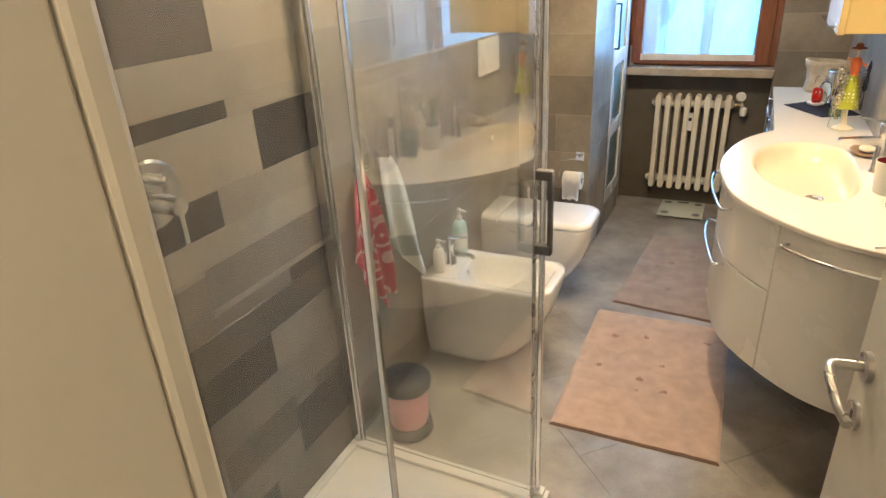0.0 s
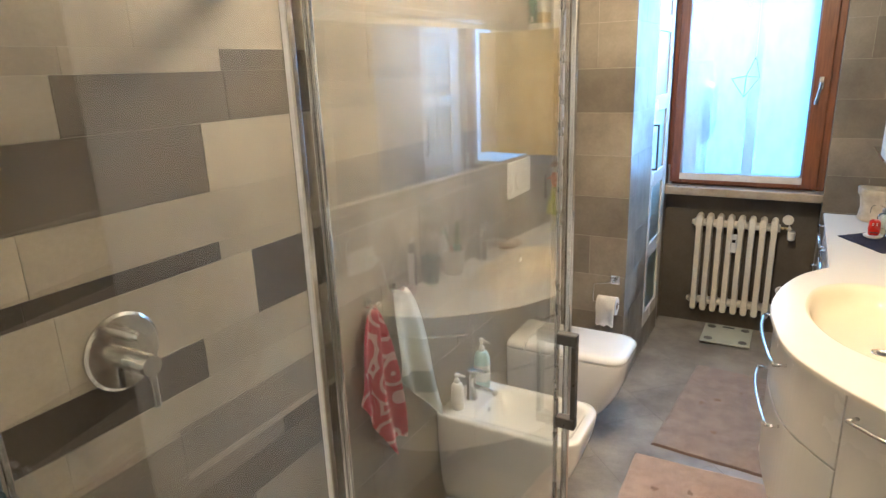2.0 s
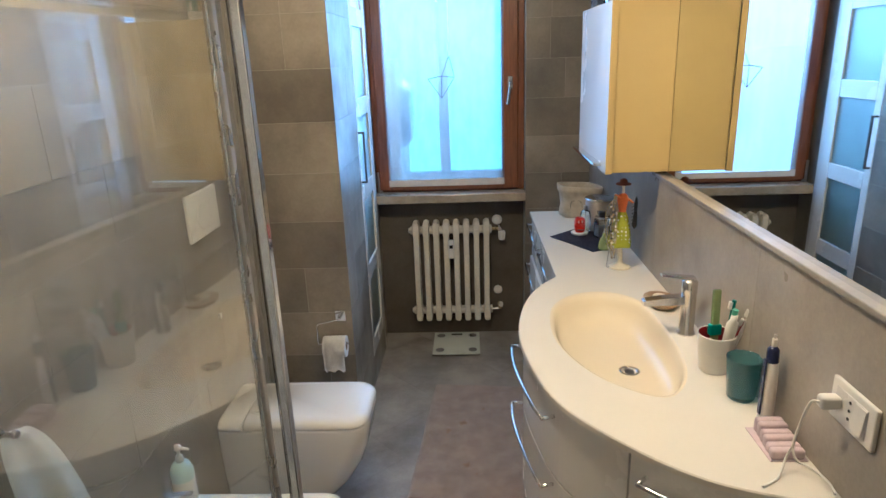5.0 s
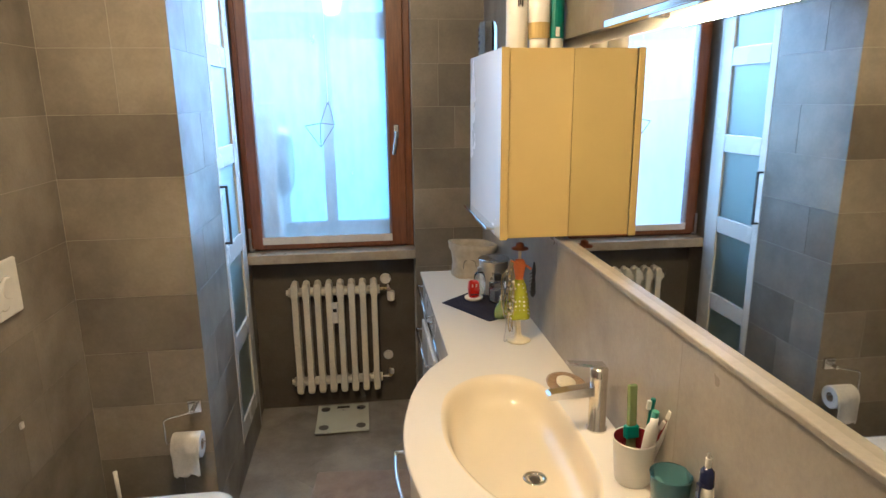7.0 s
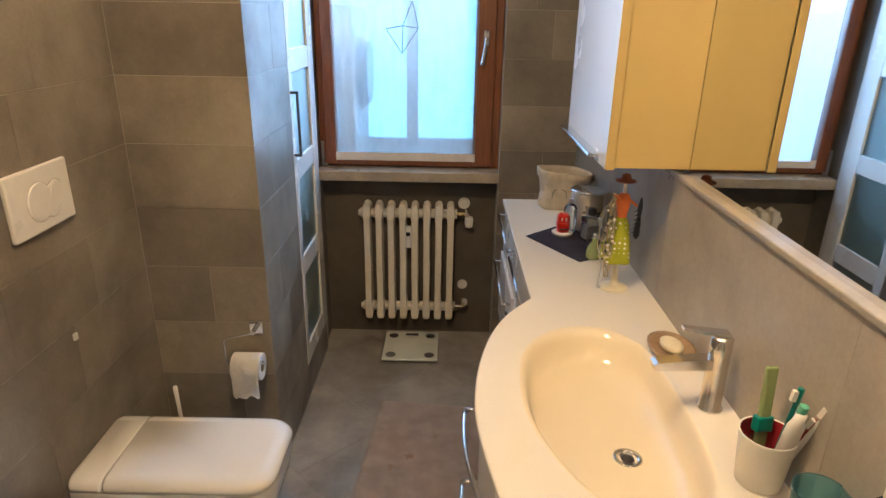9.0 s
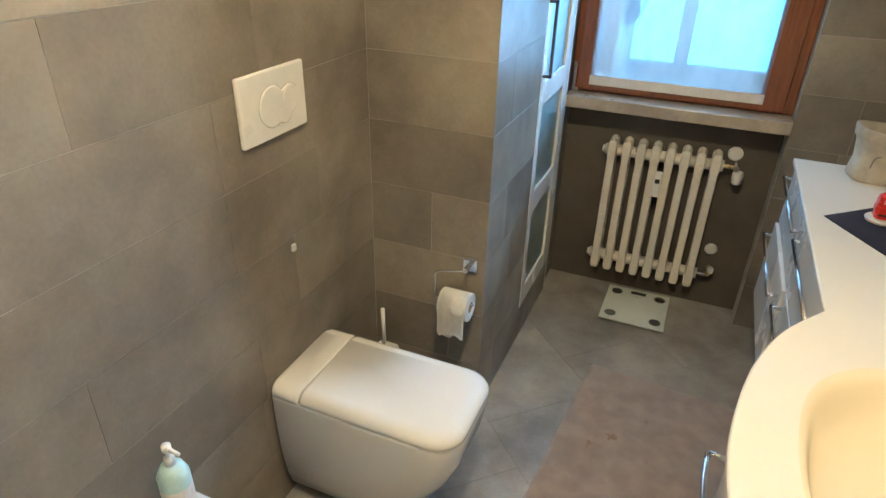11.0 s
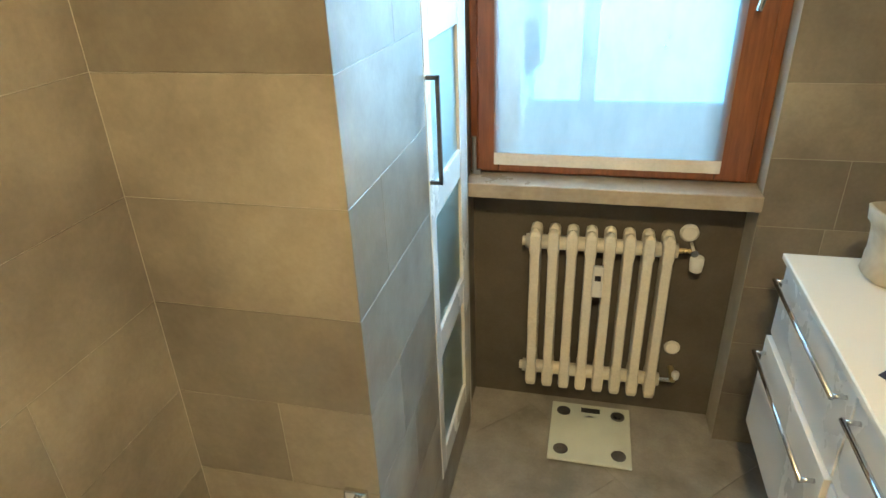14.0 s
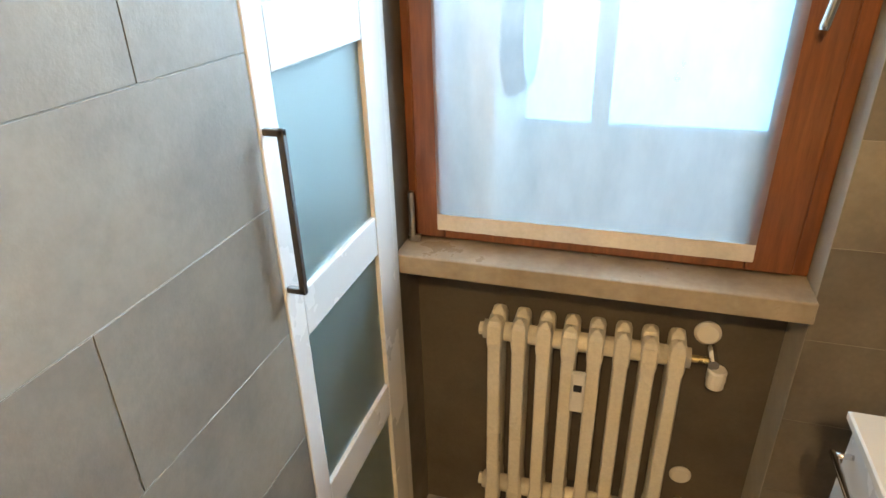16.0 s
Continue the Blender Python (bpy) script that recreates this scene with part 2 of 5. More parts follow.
def banded_cloth(name, base, band, z0, z1):
    """Terry cloth with one woven band between two heights."""
    mat = surface(name, base, 0.95, scale=12, bump=0.9, bump_scale=300, sheen=0.4)
    nt = mat.node_tree
    p = nt.nodes["Principled BSDF"]
    geo, sep = nt.nodes.new("ShaderNodeNewGeometry"), nt.nodes.new("ShaderNodeSeparateXYZ")
    nt.links.new(geo.outputs["Position"], sep.inputs[0])
    slant = nt.nodes.new("ShaderNodeMath")
    slant.operation = "MULTIPLY_ADD"
    slant.inputs[1].default_value = 0.35
    nt.links.new(sep.outputs[1], slant.inputs[0])
    nt.links.new(sep.outputs[2], slant.inputs[2])
    mid, half = (z0 + z1) / 2, (z1 - z0) / 2
    d = nt.nodes.new("ShaderNodeMath")
    d.operation = "SUBTRACT"
    d.inputs[1].default_value = mid
    nt.links.new(slant.outputs[0], d.inputs[0])
    ab = nt.nodes.new("ShaderNodeMath")
    ab.operation = "ABSOLUTE"
    nt.links.new(d.outputs[0], ab.inputs[0])
    old = p.inputs["Base Color"].links[0].from_socket
    nt.links.new(ramp_mix(nt, spread(nt, ab.outputs[0], half - 0.004, half + 0.004, 1, 0), old, band), p.inputs["Base Color"])
    return mat


RASPBERRY = swirl_cloth()
MINT = banded_cloth("mint_towel", (0.86, 0.88, 0.80), (0.33, 0.38, 0.37), 1.27, 1.36)


def dotted():
    mat = surface("dotted_skirt", (0.40, 0.44, 0.02), 0.85)
    nt = mat.node_tree
    p = nt.nodes["Principled BSDF"]
    geo, cell = nt.nodes.new("ShaderNodeNewGeometry"), nt.nodes.new("ShaderNodeTexVoronoi")
    cell.inputs["Scale"].default_value, cell.inputs["Randomness"].default_value = 68, 0.25
    nt.links.new(geo.outputs["Position"], cell.inputs["Vector"])
    old = p.inputs["Base Color"].links[0].from_socket
    nt.links.new(ramp_mix(nt, spread(nt, cell.outputs["Distance"], 0.24, 0.30, 1, 0), old, (0.8, 0.8, 0.68)), p.inputs["Base Color"])
    return mat


DOTTED = dotted()

# ---- mesh helpers ----


def mesh_object(name, bm, material, smooth=False):
    data = bpy.data.meshes.new(name)
    if smooth:
        for f in bm.faces:
            f.smooth = True
    bm.normal_update()
    bm.to_mesh(data)
    bm.free()
    for m in material if isinstance(material, (list, tuple)) else [material]:
        data.materials.append(m)
    return new(name, data)


def part(name, bm, material, parent, label="", smooth=False):
    ob = mesh_object(name, bm, material, smooth)
    ob.parent = parent
    if parent is not None:
        ob.matrix_parent_inverse = parent.matrix_world.inverted()
    if label:
        tagged(ob, label)
    return ob


def thing(name, x, y, z, label, category, group="", kind=""):
    ob = new(name)
    ob.empty_display_size = 0.05
    ob.location = (x, y, z)
    ob.matrix_world = Matrix.Translation((x, y, z))
    return tagged(ob, label, category, group, kind)


def box(x0, y0, z0, x1, y1, z1, bevel=0.0, seg=2, bm=None):
    bm = bm or bmesh.new()
    made = bmesh.ops.create_cube(bm, size=1, matrix=Matrix.LocRotScale(((x0 + x1) / 2, (y0 + y1) / 2, (z0 + z1) / 2), None, (abs(x1 - x0), abs(y1 - y0), abs(z1 - z0))))
    if bevel:
        edges = {e for v in made["verts"] for e in v.link_edges}
        bmesh.ops.bevel(bm, geom=list(edges), offset=bevel, segments=seg, profile=0.5, affect="EDGES")
    return bm


def rod(a, b, r, r2=None, seg=16, bm=None, caps=True):
    bm = bm or bmesh.new()
    a, b = Vector(a), Vector(b)
    m = Matrix.Translation((a + b) / 2) @ (b - a).to_track_quat("Z", "Y").to_matrix().to_4x4()
    bmesh.ops.create_cone(bm, cap_ends=caps, segments=seg, radius1=r, radius2=r if r2 is None else r2, depth=(b - a).length, matrix=m)
    return bm


def ball(c, r, sx=1, sy=1, sz=1, bm=None, seg=14):
    bm = bm or bmesh.new()
    bmesh.ops.create_uvsphere(bm, u_segments=seg, v_segments=max(6, seg // 2), radius=r, matrix=Matrix.LocRotScale(c, None, (sx, sy, sz)))
    return bm


def turned(profile, c, seg=24, bm=None, squash=(1, 1), lidded=True):
    """A lathe body: profile of (radius, height) from bottom to top at c."""
    bm = bm or bmesh.new()
    rings = []
    for r, h in profile:
        rings.append([bm.verts.new((c[0] + squash[0] * r * math.cos(2 * math.pi * i / seg), c[1] + squash[1] * r * math.sin(2 * math.pi * i / seg), c[2] + h)) for i in range(seg)])
    for lo, hi in zip(rings, rings[1:]):
        for i in range(seg):
            bm.faces.new((lo[i], lo[(i + 1) % seg], hi[(i + 1) % seg], hi[i]))
    if lidded and profile[0][0] > 1e-4:
        bm.faces.new(rings[0][::-1])
    if profile[-1][0] > 1e-4:
        bm.faces.new(rings[-1])
    return bm


def spline(points, steps=8, closed=False):
    """Catmull-Rom through points of any dimension."""
    pts = [Vector(p) for p in points]
    n, out = len(pts), []
    for i in range(n if closed else n - 1):
        p1, p2 = pts[i], pts[(i + 1) % n]
        p0 = pts[i - 1] if closed or i else p1 * 2 - p2
        p3 = pts[(i + 2) % n] if closed or i + 2 < n else p2 * 2 - p1
        for k in range(steps):
            t = k / steps
            out.append(0.5 * (2 * p1 + (p2 - p0) * t + (2 * p0 - 5 * p1 + 4 * p2 - p3) * t * t + (3 * p1 - p0 - 3 * p2 + p3) * t ** 3))
    return out if closed else out + [pts[-1]]


def tube(points, r, seg=10, bm=None, closed=False):
    bm = bm or bmesh.new()
    pts = [Vector(p) for p in points]
    rings, up = [], Vector((0.13, 0.21, 0.97))
    for i, p in enumerate(pts):
        a = pts[max(i - 1, 0)]
        b = pts[min(i + 1, len(pts) - 1)]
        d = (b - a).normalized()
        side = d.cross(up)
        if side.length < 0.05:
            side = d.cross(Vector((1, 0, 0)))
        side.normalize()
        top = side.cross(d)
        rings.append([bm.verts.new(p + r * (math.cos(2 * math.pi * k / seg) * side + math.sin(2 * math.pi * k / seg) * top)) for k in range(seg)])
    for lo, hi in zip(rings, rings[1:]):
        for k in range(seg):
            bm.faces.new((lo[k], lo[(k + 1) % seg], hi[(k + 1) % seg], hi[k]))
    bm.faces.new(rings[0][::-1])
    bm.faces.new(rings[-1])
    return bm


def loft(rings, cap=True, bm=None):
    bm = bm or bmesh.new()
    made = [[bm.verts.new(p) for p in ring] for ring in rings]
    n = len(made[0])
    for lo, hi in zip(made, made[1:]):
        for i in range(n):
            bm.faces.new((lo[i], lo[(i + 1) % n], hi[(i + 1) % n], hi[i]))
    if cap:
        bm.faces.new(made[0][::-1])
        bm.faces.new(made[-1])
    bmesh.ops.recalc_face_normals(bm, faces=bm.faces[:])
    return bm


def prism(outline, z0, z1, bm=None, bevel=0.0):
    """Upright prism over a plan outline of (x, y)."""
    bm = bm or bmesh.new()
    lo = [bm.verts.new((x, y, z0)) for x, y in outline]
    hi = [bm.verts.new((x, y, z1)) for x, y in outline]
    n = len(lo)
    for i in range(n):
        bm.faces.new((lo[i], lo[(i + 1) % n], hi[(i + 1) % n], hi[i]))
    bm.faces.new(lo[::-1])
    bm.faces.new(hi)
    bmesh.ops.recalc_face_normals(bm, faces=bm.faces[:])
    if bevel:
        edges = [e for e in bm.edges if abs(e.verts[0].co.z - e.verts[1].co.z) < 1e-6]
        bmesh.ops.bevel(bm, geom=edges, offset=bevel, segments=2, profile=0.5, affect="EDGES")
    return bm


def bend_edge(outline, amount):
    """An open plan line moved sideways to its left by amount."""
    out = []
    for i, p in enumerate(outline):
        a, b = outline[max(i - 1, 0)], outline[min(i + 1, len(outline) - 1)]
        d = (Vector(b) - Vector(a)).normalized()
        out.append((p[0] - d.y * amount, p[1] + d.x * amount))
    return out


# ---- structure ----
LEFT, RIGHT, BACK, TOP = -1.165, 0.495, 4.375, 2.70
PIER_X, PIER_Y = -0.75, 3.36
ROW = 0.213


def slab(name, label, coords, material):
    return tagged(mesh_object(name, box(*coords), material), label, "wall" if "wall" in name else name.split("_")[0], kind="structure")


floor = slab("floor", "grey stone-look floor tiles laid diagonally", (-1.5, -1.6, -0.12, 0.9, 4.8, -0.008), GROUT_DARK)
ceiling = slab("ceiling", "plain pale plaster ceiling", (-1.5, -1.6, TOP, 0.9, 4.8, TOP + 0.12), CEILING)
wall_left = slab("wall_west", "bathroom wall clad in grey and sand stone-look tiles", (LEFT - 0.16, 0.30, -0.1, LEFT - 0.0016, PIER_Y + 0.0016, TOP), GROUT)
wall_nook = slab("wall_pier", "projecting wall clad in brown-grey tiles", (LEFT - 0.16, PIER_Y + 0.0016, -0.1, PIER_X - 0.0016, 3.853, TOP), GROUT)
wall_cabinet_back = slab("wall_behind_cabinet", "wall behind the tall glazed cabinet door", (LEFT - 0.16, 3.8535, 0.158, -0.803, 4.301, TOP), PLASTER)
wall_plinth = slab("wall_plinth", "low tiled wall under the cabinet door", (LEFT - 0.16, 3.8535, -0.1, PIER_X - 0.0016, 4.301, 0.1575), GROUT)
wall_right = slab("wall_east", "tiled wall behind the vanity and mirror", (RIGHT + 0.032, 0.30, -0.1, RIGHT + 0.19, 4.60, TOP), GROUT)
wall_window_r = slab("wall_north_end", "short tiled wall beside the window", (0.125, BACK + 0.0016, -0.1, RIGHT + 0.032, 4.60, TOP), GROUT)
wall_niche = slab("wall_north_niche", "plastered back of the radiator niche, darkened with its shade", (-1.0, 4.505, -0.1, 0.125, 4.62, 0.905), NICHE_SHADED)
wall_lintel = slab("wall_north_lintel", "wall above the window", (-1.0, 4.37, 2.46, 0.125, 4.60, TOP), PLASTER)
wall_reveal = slab("wall_north_reveal", "grey window reveal", (-1.0, 4.302, -0.1, -0.767, 4.62, TOP), TILE_MID)
wall_door_l = slab("wall_south_left", "white wall beside the doorway", (LEFT - 0.16, 0.14, -0.1, -0.52, 0.299, TOP), PLASTER)
wall_door_r = slab("wall_south_right", "white wall beside the doorway", (0.44, 0.14, -0.1, RIGHT + 0.19, 0.299, TOP), PLASTER)
wall_door_t = slab("wall_south_top", "white wall above the doorway", (-0.519, 0.14, 2.14, 0.439, 0.298, TOP), PLASTER)
wall_hall_l = slab("wall_hall_west", "white hall wall", (-1.12, -1.6, -0.1, -1.0, 0.139, TOP), PLASTER)
wall_hall_r = slab("wall_hall_east", "white hall wall", (0.60, -1.6, -0.1, 0.72, 0.139, TOP), PLASTER)
wall_hall_b = slab("wall_hall_south", "white hall wall", (-0.999, -1.6, -0.1, 0.599, -1.5, TOP), PLASTER)

tile_meshes = {}


def tile_piece(w, d, h, material):
    """One tile, w along its wall, d thick and h high, centred, with eased front edges; shared by alike pieces."""
    key = (round(w, 3), round(d, 3), round(h, 3), material.name)
    if key not in tile_meshes:
        bm, e = bmesh.new(), 0.0004
        back = [bm.verts.new(v) for v in ((-w / 2, 0, -h / 2), (w / 2, 0, -h / 2), (w / 2, 0, h / 2), (-w / 2, 0, h / 2))]
        mid = [bm.verts.new((v.co.x, -d + e, v.co.z)) for v in back]
        top = [bm.verts.new((v.co.x * (1 - 2 * e / w), -d, v.co.z * (1 - 2 * e / h))) for v in back]
        for lo, hi in ((back, mid), (mid, top)):
            for i in range(4):
                bm.faces.new((lo[i], lo[(i + 1) % 4], hi[(i + 1) % 4], hi[i]))
        bm.faces.new(top)
        bm.faces.new(back[::-1])
        data = bpy.data.meshes.new("tile")
        bm.normal_update()
        bm.to_mesh(data)
        bm.free()
        data.materials.append(material)
        tile_meshes[key] = data
    return tile_meshes[key]


def lay(parent, origin, turn, u, z, w, h, material, depth=0.0016, joint=0.0008):
    """A tile on a wall: origin and turn give the wall's face, u runs along it."""
    ob = new("tile", tile_piece(w - joint, depth, h - joint, material))
    ob.parent = parent
    ob.matrix_world = pose(*origin, 0, 0, turn) @ pose(u + w / 2, 0, z + h / 2)
    return ob


def course_wall(parent, origin, turn, length, rows, rng, material=TILE, skip=None, lengths=(0.42, 0.64, 0.85), joints=None, depth=0.0016, joint=0.0016):
    for k in rows:
        u = 0.0
        if joints and k in joints:
            cuts = [0.0, *[c for c in joints[k] if 0 < c < length], length]
        else:
            cuts = [0.0]
            first = True
            while cuts[-1] < length - 0.12:
                step = rng.choice(lengths) * (rng.uniform(0.3, 1) if first else 1)
                first = False
                cuts.append(min(cuts[-1] + step, length))
            cuts[-1] = length
        for a, b in zip(cuts, cuts[1:]):
            z0, z1 = k * ROW, min((k + 1) * ROW, TOP)
            if b - a > 0.02 and not (skip and skip((a + b) / 2, (z0 + z1) / 2)):
                lay(parent, origin, turn, a, z0, b - a, z1 - z0, material, depth, joint)


# ---- window ----
WX0, WX1, WZ0, WZ1 = -0.765, 0.125, 0.957, 2.458
window = thing("window_1", -0.32, 4.45, WZ0, "brown wooden single-sash window with a sheer curtain", "window", kind="structure")


def beam(name, coords, material, parent, bevel=0.004, label=""):
    return part(name, box(*coords, bevel=bevel), material, parent, label)


beam("frame_jamb", (WX0 + 0.001, 4.455, WZ0, -0.725, 4.52, WZ1), WOOD, window)
beam("frame_jamb", (0.072, 4.455, WZ0, WX1 - 0.001, 4.52, WZ1), WOOD, window)
beam("frame_rail", (-0.724, 4.456, WZ0, 0.071, 4.52, WZ0 + 0.02), WOOD, window)
beam("frame_rail", (-0.724, 4.456, WZ1 - 0.05, 0.071, 4.52, WZ1), WOOD, window)
beam("sash_stile", (-0.738, 4.430, WZ0 + 0.012, -0.668, 4.453, WZ1 - 0.04), WOOD, window, 0.006)
beam("sash_stile", (-0.006, 4.430, WZ0 + 0.012, 0.088, 4.453, WZ1 - 0.04), WOOD, window, 0.006)
beam("sash_rail", (-0.667, 4.431, WZ0 + 0.012, -0.007, 4.453, WZ0 + 0.055), WOOD, window, 0.005)
beam("sash_rail", (-0.667, 4.431, WZ1 - 0.12, -0.007, 4.453, WZ1 - 0.04), WOOD, window, 0.005)
beam("sash_stile", (-0.723, 4.4545, WZ0 + 0.022, -0.668, 4.49, WZ1 - 0.052), WOOD, window, 0.003)
beam("sash_stile", (-0.006, 4.4545, WZ0 + 0.022, 0.070, 4.49, WZ1 - 0.052), WOOD, window, 0.003)
pane = beam("pane", (-0.667, 4.466, WZ0 + 0.023, -0.007, 4.470, WZ1 - 0.06), PANE, window, 0.0)
pane.visible_shadow = False
hb = box(0.028, 4.414, 1.545, 0.056, 4.4295, 1.615, 0.004)
handle = part("handle", rod((0.042, 4.418, 1.58), (0.042, 4.385, 1.58), 0.010, bm=hb), CHROME, window, "satin metal turn handle")
part("grip", tube(spline([(0.042, 4.388, 1.582), (0.038, 4.383, 1.55), (0.030, 4.380, 1.50), (0.024, 4.380, 1.462)], 4), 0.0085), CHROME, handle, smooth=True)
part("hinge", rod((-0.747, 4.424, 0.962), (-0.747, 4.424, 1.085), 0.0075, bm=box(-0.757, 4.418, 0.958, -0.726, 4.4295, 0.975, 0.002)), STEEL, window)
sill = tagged(mesh_object("window_sill", box(-0.766, 4.345, 0.906, 0.1245, 4.62, 0.956, 0.004), MARBLE), "beige stone window sill with eased edge", "sill", kind="structure")


def curtain():
    bm = bmesh.new()
    nx, x0, x1, z0, z1 = 60, -0.682, 0.006, 0.995, 2.36
    cols = []
    for i in range(nx + 1):
        x = x0 + (x1 - x0) * i / nx
        y = 4.421 + 0.0008 * math.sin(i * 1.1) * math.sin(i * 0.37 + 1)
        cols.append([bm.verts.new((x, y, z)) for z in (z0, z0 + 0.040, z1)])
    for a, b in zip(cols, cols[1:]):
        for k in (0, 1):
            f = bm.faces.new((a[k], b[k], b[k + 1], a[k + 1]))
            f.material_index = 1 if k == 0 else 0
    return bm


hem_cloth = surface("curtain_hem", (0.74, 0.70, 0.66), 0.9, bump=0.4, bump_scale=400)
cur = tagged(mesh_object("curtain", curtain(), [VOILE, hem_cloth], True), "sheer white cafe curtain stretched over the window sash", "curtain")
cur_rod = part("curtain_rod", rod((-0.70, 4.424, 2.365), (0.02, 4.424, 2.365), 0.005), PLASTIC, cur)

# wire ornament hung before the curtain
orn = thing("wire_ornament", -0.345, 4.412, 1.50, "small dark wire diamond ornament hung on the curtain", "ornament")
tips = [(-0.424, 4.412, 1.613), (-0.345, 4.400, 1.628), (-0.274, 4.412, 1.618), (-0.350, 4.414, 1.505), (-0.302, 4.412, 1.735)]
for i, j in ((0, 1), (1, 2), (0, 3), (2, 3), (1, 3), (1, 4), (2, 4)):
    part("wire", rod(tips[i], tips[j], 0.0022, seg=6), DARK_METAL, orn)
part("thread", rod(tips[4], (-0.302, 4.418, 2.36), 0.0008, seg=5), PLASTIC, orn)

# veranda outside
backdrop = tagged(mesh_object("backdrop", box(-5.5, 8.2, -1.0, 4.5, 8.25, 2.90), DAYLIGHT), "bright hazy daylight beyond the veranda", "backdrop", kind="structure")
ground = tagged(mesh_object("ground", box(-60, 4.63, -0.30, 60, 120, -0.10), WALL_OUT), "pale ground outside the house", "ground", kind="structure")
veranda = thing("veranda_front", -0.3, 6.4, -0.10, "pale veranda front with slender glazing bars", "veranda", kind="structure")
beam("parapet", (-3.0, 6.40, -0.10, 2.4, 6.50, 0.72), WALL_OUT, veranda)
beam("rail", (-3.0, 6.41, 2.22, 2.4, 6.49, 2.42), WALL_OUT, veranda)
for xx in (-1.85, -0.42, 1.0):
    beam("glazing_bar", (xx - 0.045, 6.42, 0.721, xx + 0.045, 6.48, 2.219), WALL_OUT, veranda)
washer = thing("washing_machine", -0.95, 5.25, -0.10, "white front-loading washing machine stacked on the veranda", "appliance")
beam("body", (-1.35, 4.95, 0.75, -0.66, 5.55, 1.72), PLASTIC, washer, 0.01)
part("pedestal", box(-1.35, 4.96, -0.10, -0.67, 5.54, 0.749), PLASTIC, washer)
part("door", rod((-0.662, 5.25, 1.36), (-0.60, 5.25, 1.36), 0.24, 0.19, 32), STEEL, washer, "round grey porthole door")

# ---- radiator ----
rad = thing("radiator", -0.32, 4.45, 0.12, "cream enamelled column radiator on the niche wall", "radiator")
for i in range(8):
    cx = -0.538 + i * 0.0617
    bm = bmesh.new()
    for yy in (4.424, 4.474):
        rings = []
        for z, s in ((0.118, 0.25), (0.126, 0.8), (0.142, 1), (0.20, 1), (0.22, 0.86), (0.68, 0.86), (0.70, 1), (0.752, 1), (0.766, 0.8), (0.775, 0.25)):
            rings.append([(cx + 0.0200 * s * dx, yy + 0.0215 * s * dy, z) for dx, dy in ((1, -0.70), (1, 0.70), (0.7, 1), (-0.7, 1), (-1, 0.70), (-1, -0.70), (-0.80, -1), (0.80, -1))])
        loft(rings, True, bm)
    box(cx - 0.013, 4.43, 0.155, cx + 0.013, 4.466, 0.215, 0.004, bm=bm)
    box(cx - 0.013, 4.43, 0.69, cx + 0.013, 4.466, 0.745, 0.004, bm=bm)
    part("column", bm, RADIATOR, rad)
for zz in (0.185, 0.715):
    part("manifold", rod((-0.572, 4.448, zz), (-0.074, 4.448, zz), 0.025, seg=14), RADIATOR, rad, smooth=True)
    part("end_plug", rod((-0.584, 4.448, zz), (-0.572, 4.448, zz), 0.017, seg=8), RADIATOR, rad)
    part("bracket", box(-0.33, 4.46, zz - 0.012, -0.31, 4.506, zz + 0.004), DARK_METAL, rad)
meter = beam("heat_meter", (-0.341, 4.384, 0.545, -0.305, 4.4015, 0.665), PLASTIC, rad, 0.006, "white heat cost meter")
part("display", box(-0.333, 4.3815, 0.612, -0.313, 4.3838, 0.632, 0.001), BLACK, meter)
v1 = thing("radiator_valve", -0.03, 4.45, 0.70, "white thermostatic radiator valve with brass joint", "valve")
part("tail", rod((-0.0735, 4.448, 0.715), (-0.028, 4.448, 0.715), 0.009), GOLD, v1)
part("valve_body", rod((-0.024, 4.505, 0.715), (-0.024, 4.43, 0.715), 0.0125), CHROME, v1)
ros = part("rosette", turned([(0.031, 0), (0.031, 0.006), (0.024, 0.012)], (0, 0, 0)), PLASTIC, v1)
ros.matrix_world = pose(-0.038, 4.503, 0.758, 90)
part("knob", turned([(0.012, 0), (0.020, 0.006), (0.021, 0.022), (0.0225, 0.026), (0.0225, 0.05), (0.019, 0.056)], (-0.012, 4.44, 0.645), 18), PLASTIC, v1, "white ribbed knob")
v2 = thing("lockshield_valve", -0.03, 4.45, 0.19, "small white lockshield valve under the radiator's side", "valve")
part("tail", rod((-0.0735, 4.448, 0.187), (-0.03, 4.448, 0.187), 0.008), CHROME, v2)
part("valve_body", rod((-0.028, 4.505, 0.200), (-0.028, 4.43, 0.200), 0.011), GOLD, v2)
part("knob", turned([(0.012, 0), (0.014, 0.02), (0.010, 0.028)], (-0.020, 4.44, 0.204), 16), PLASTIC, v2)
ros = part("rosette", turned([(0.028, 0), (0.028, 0.005), (0.022, 0.011)], (0, 0, 0)), PLASTIC, v2)
ros.matrix_world = pose(-0.036, 4.503, 0.295, 90)

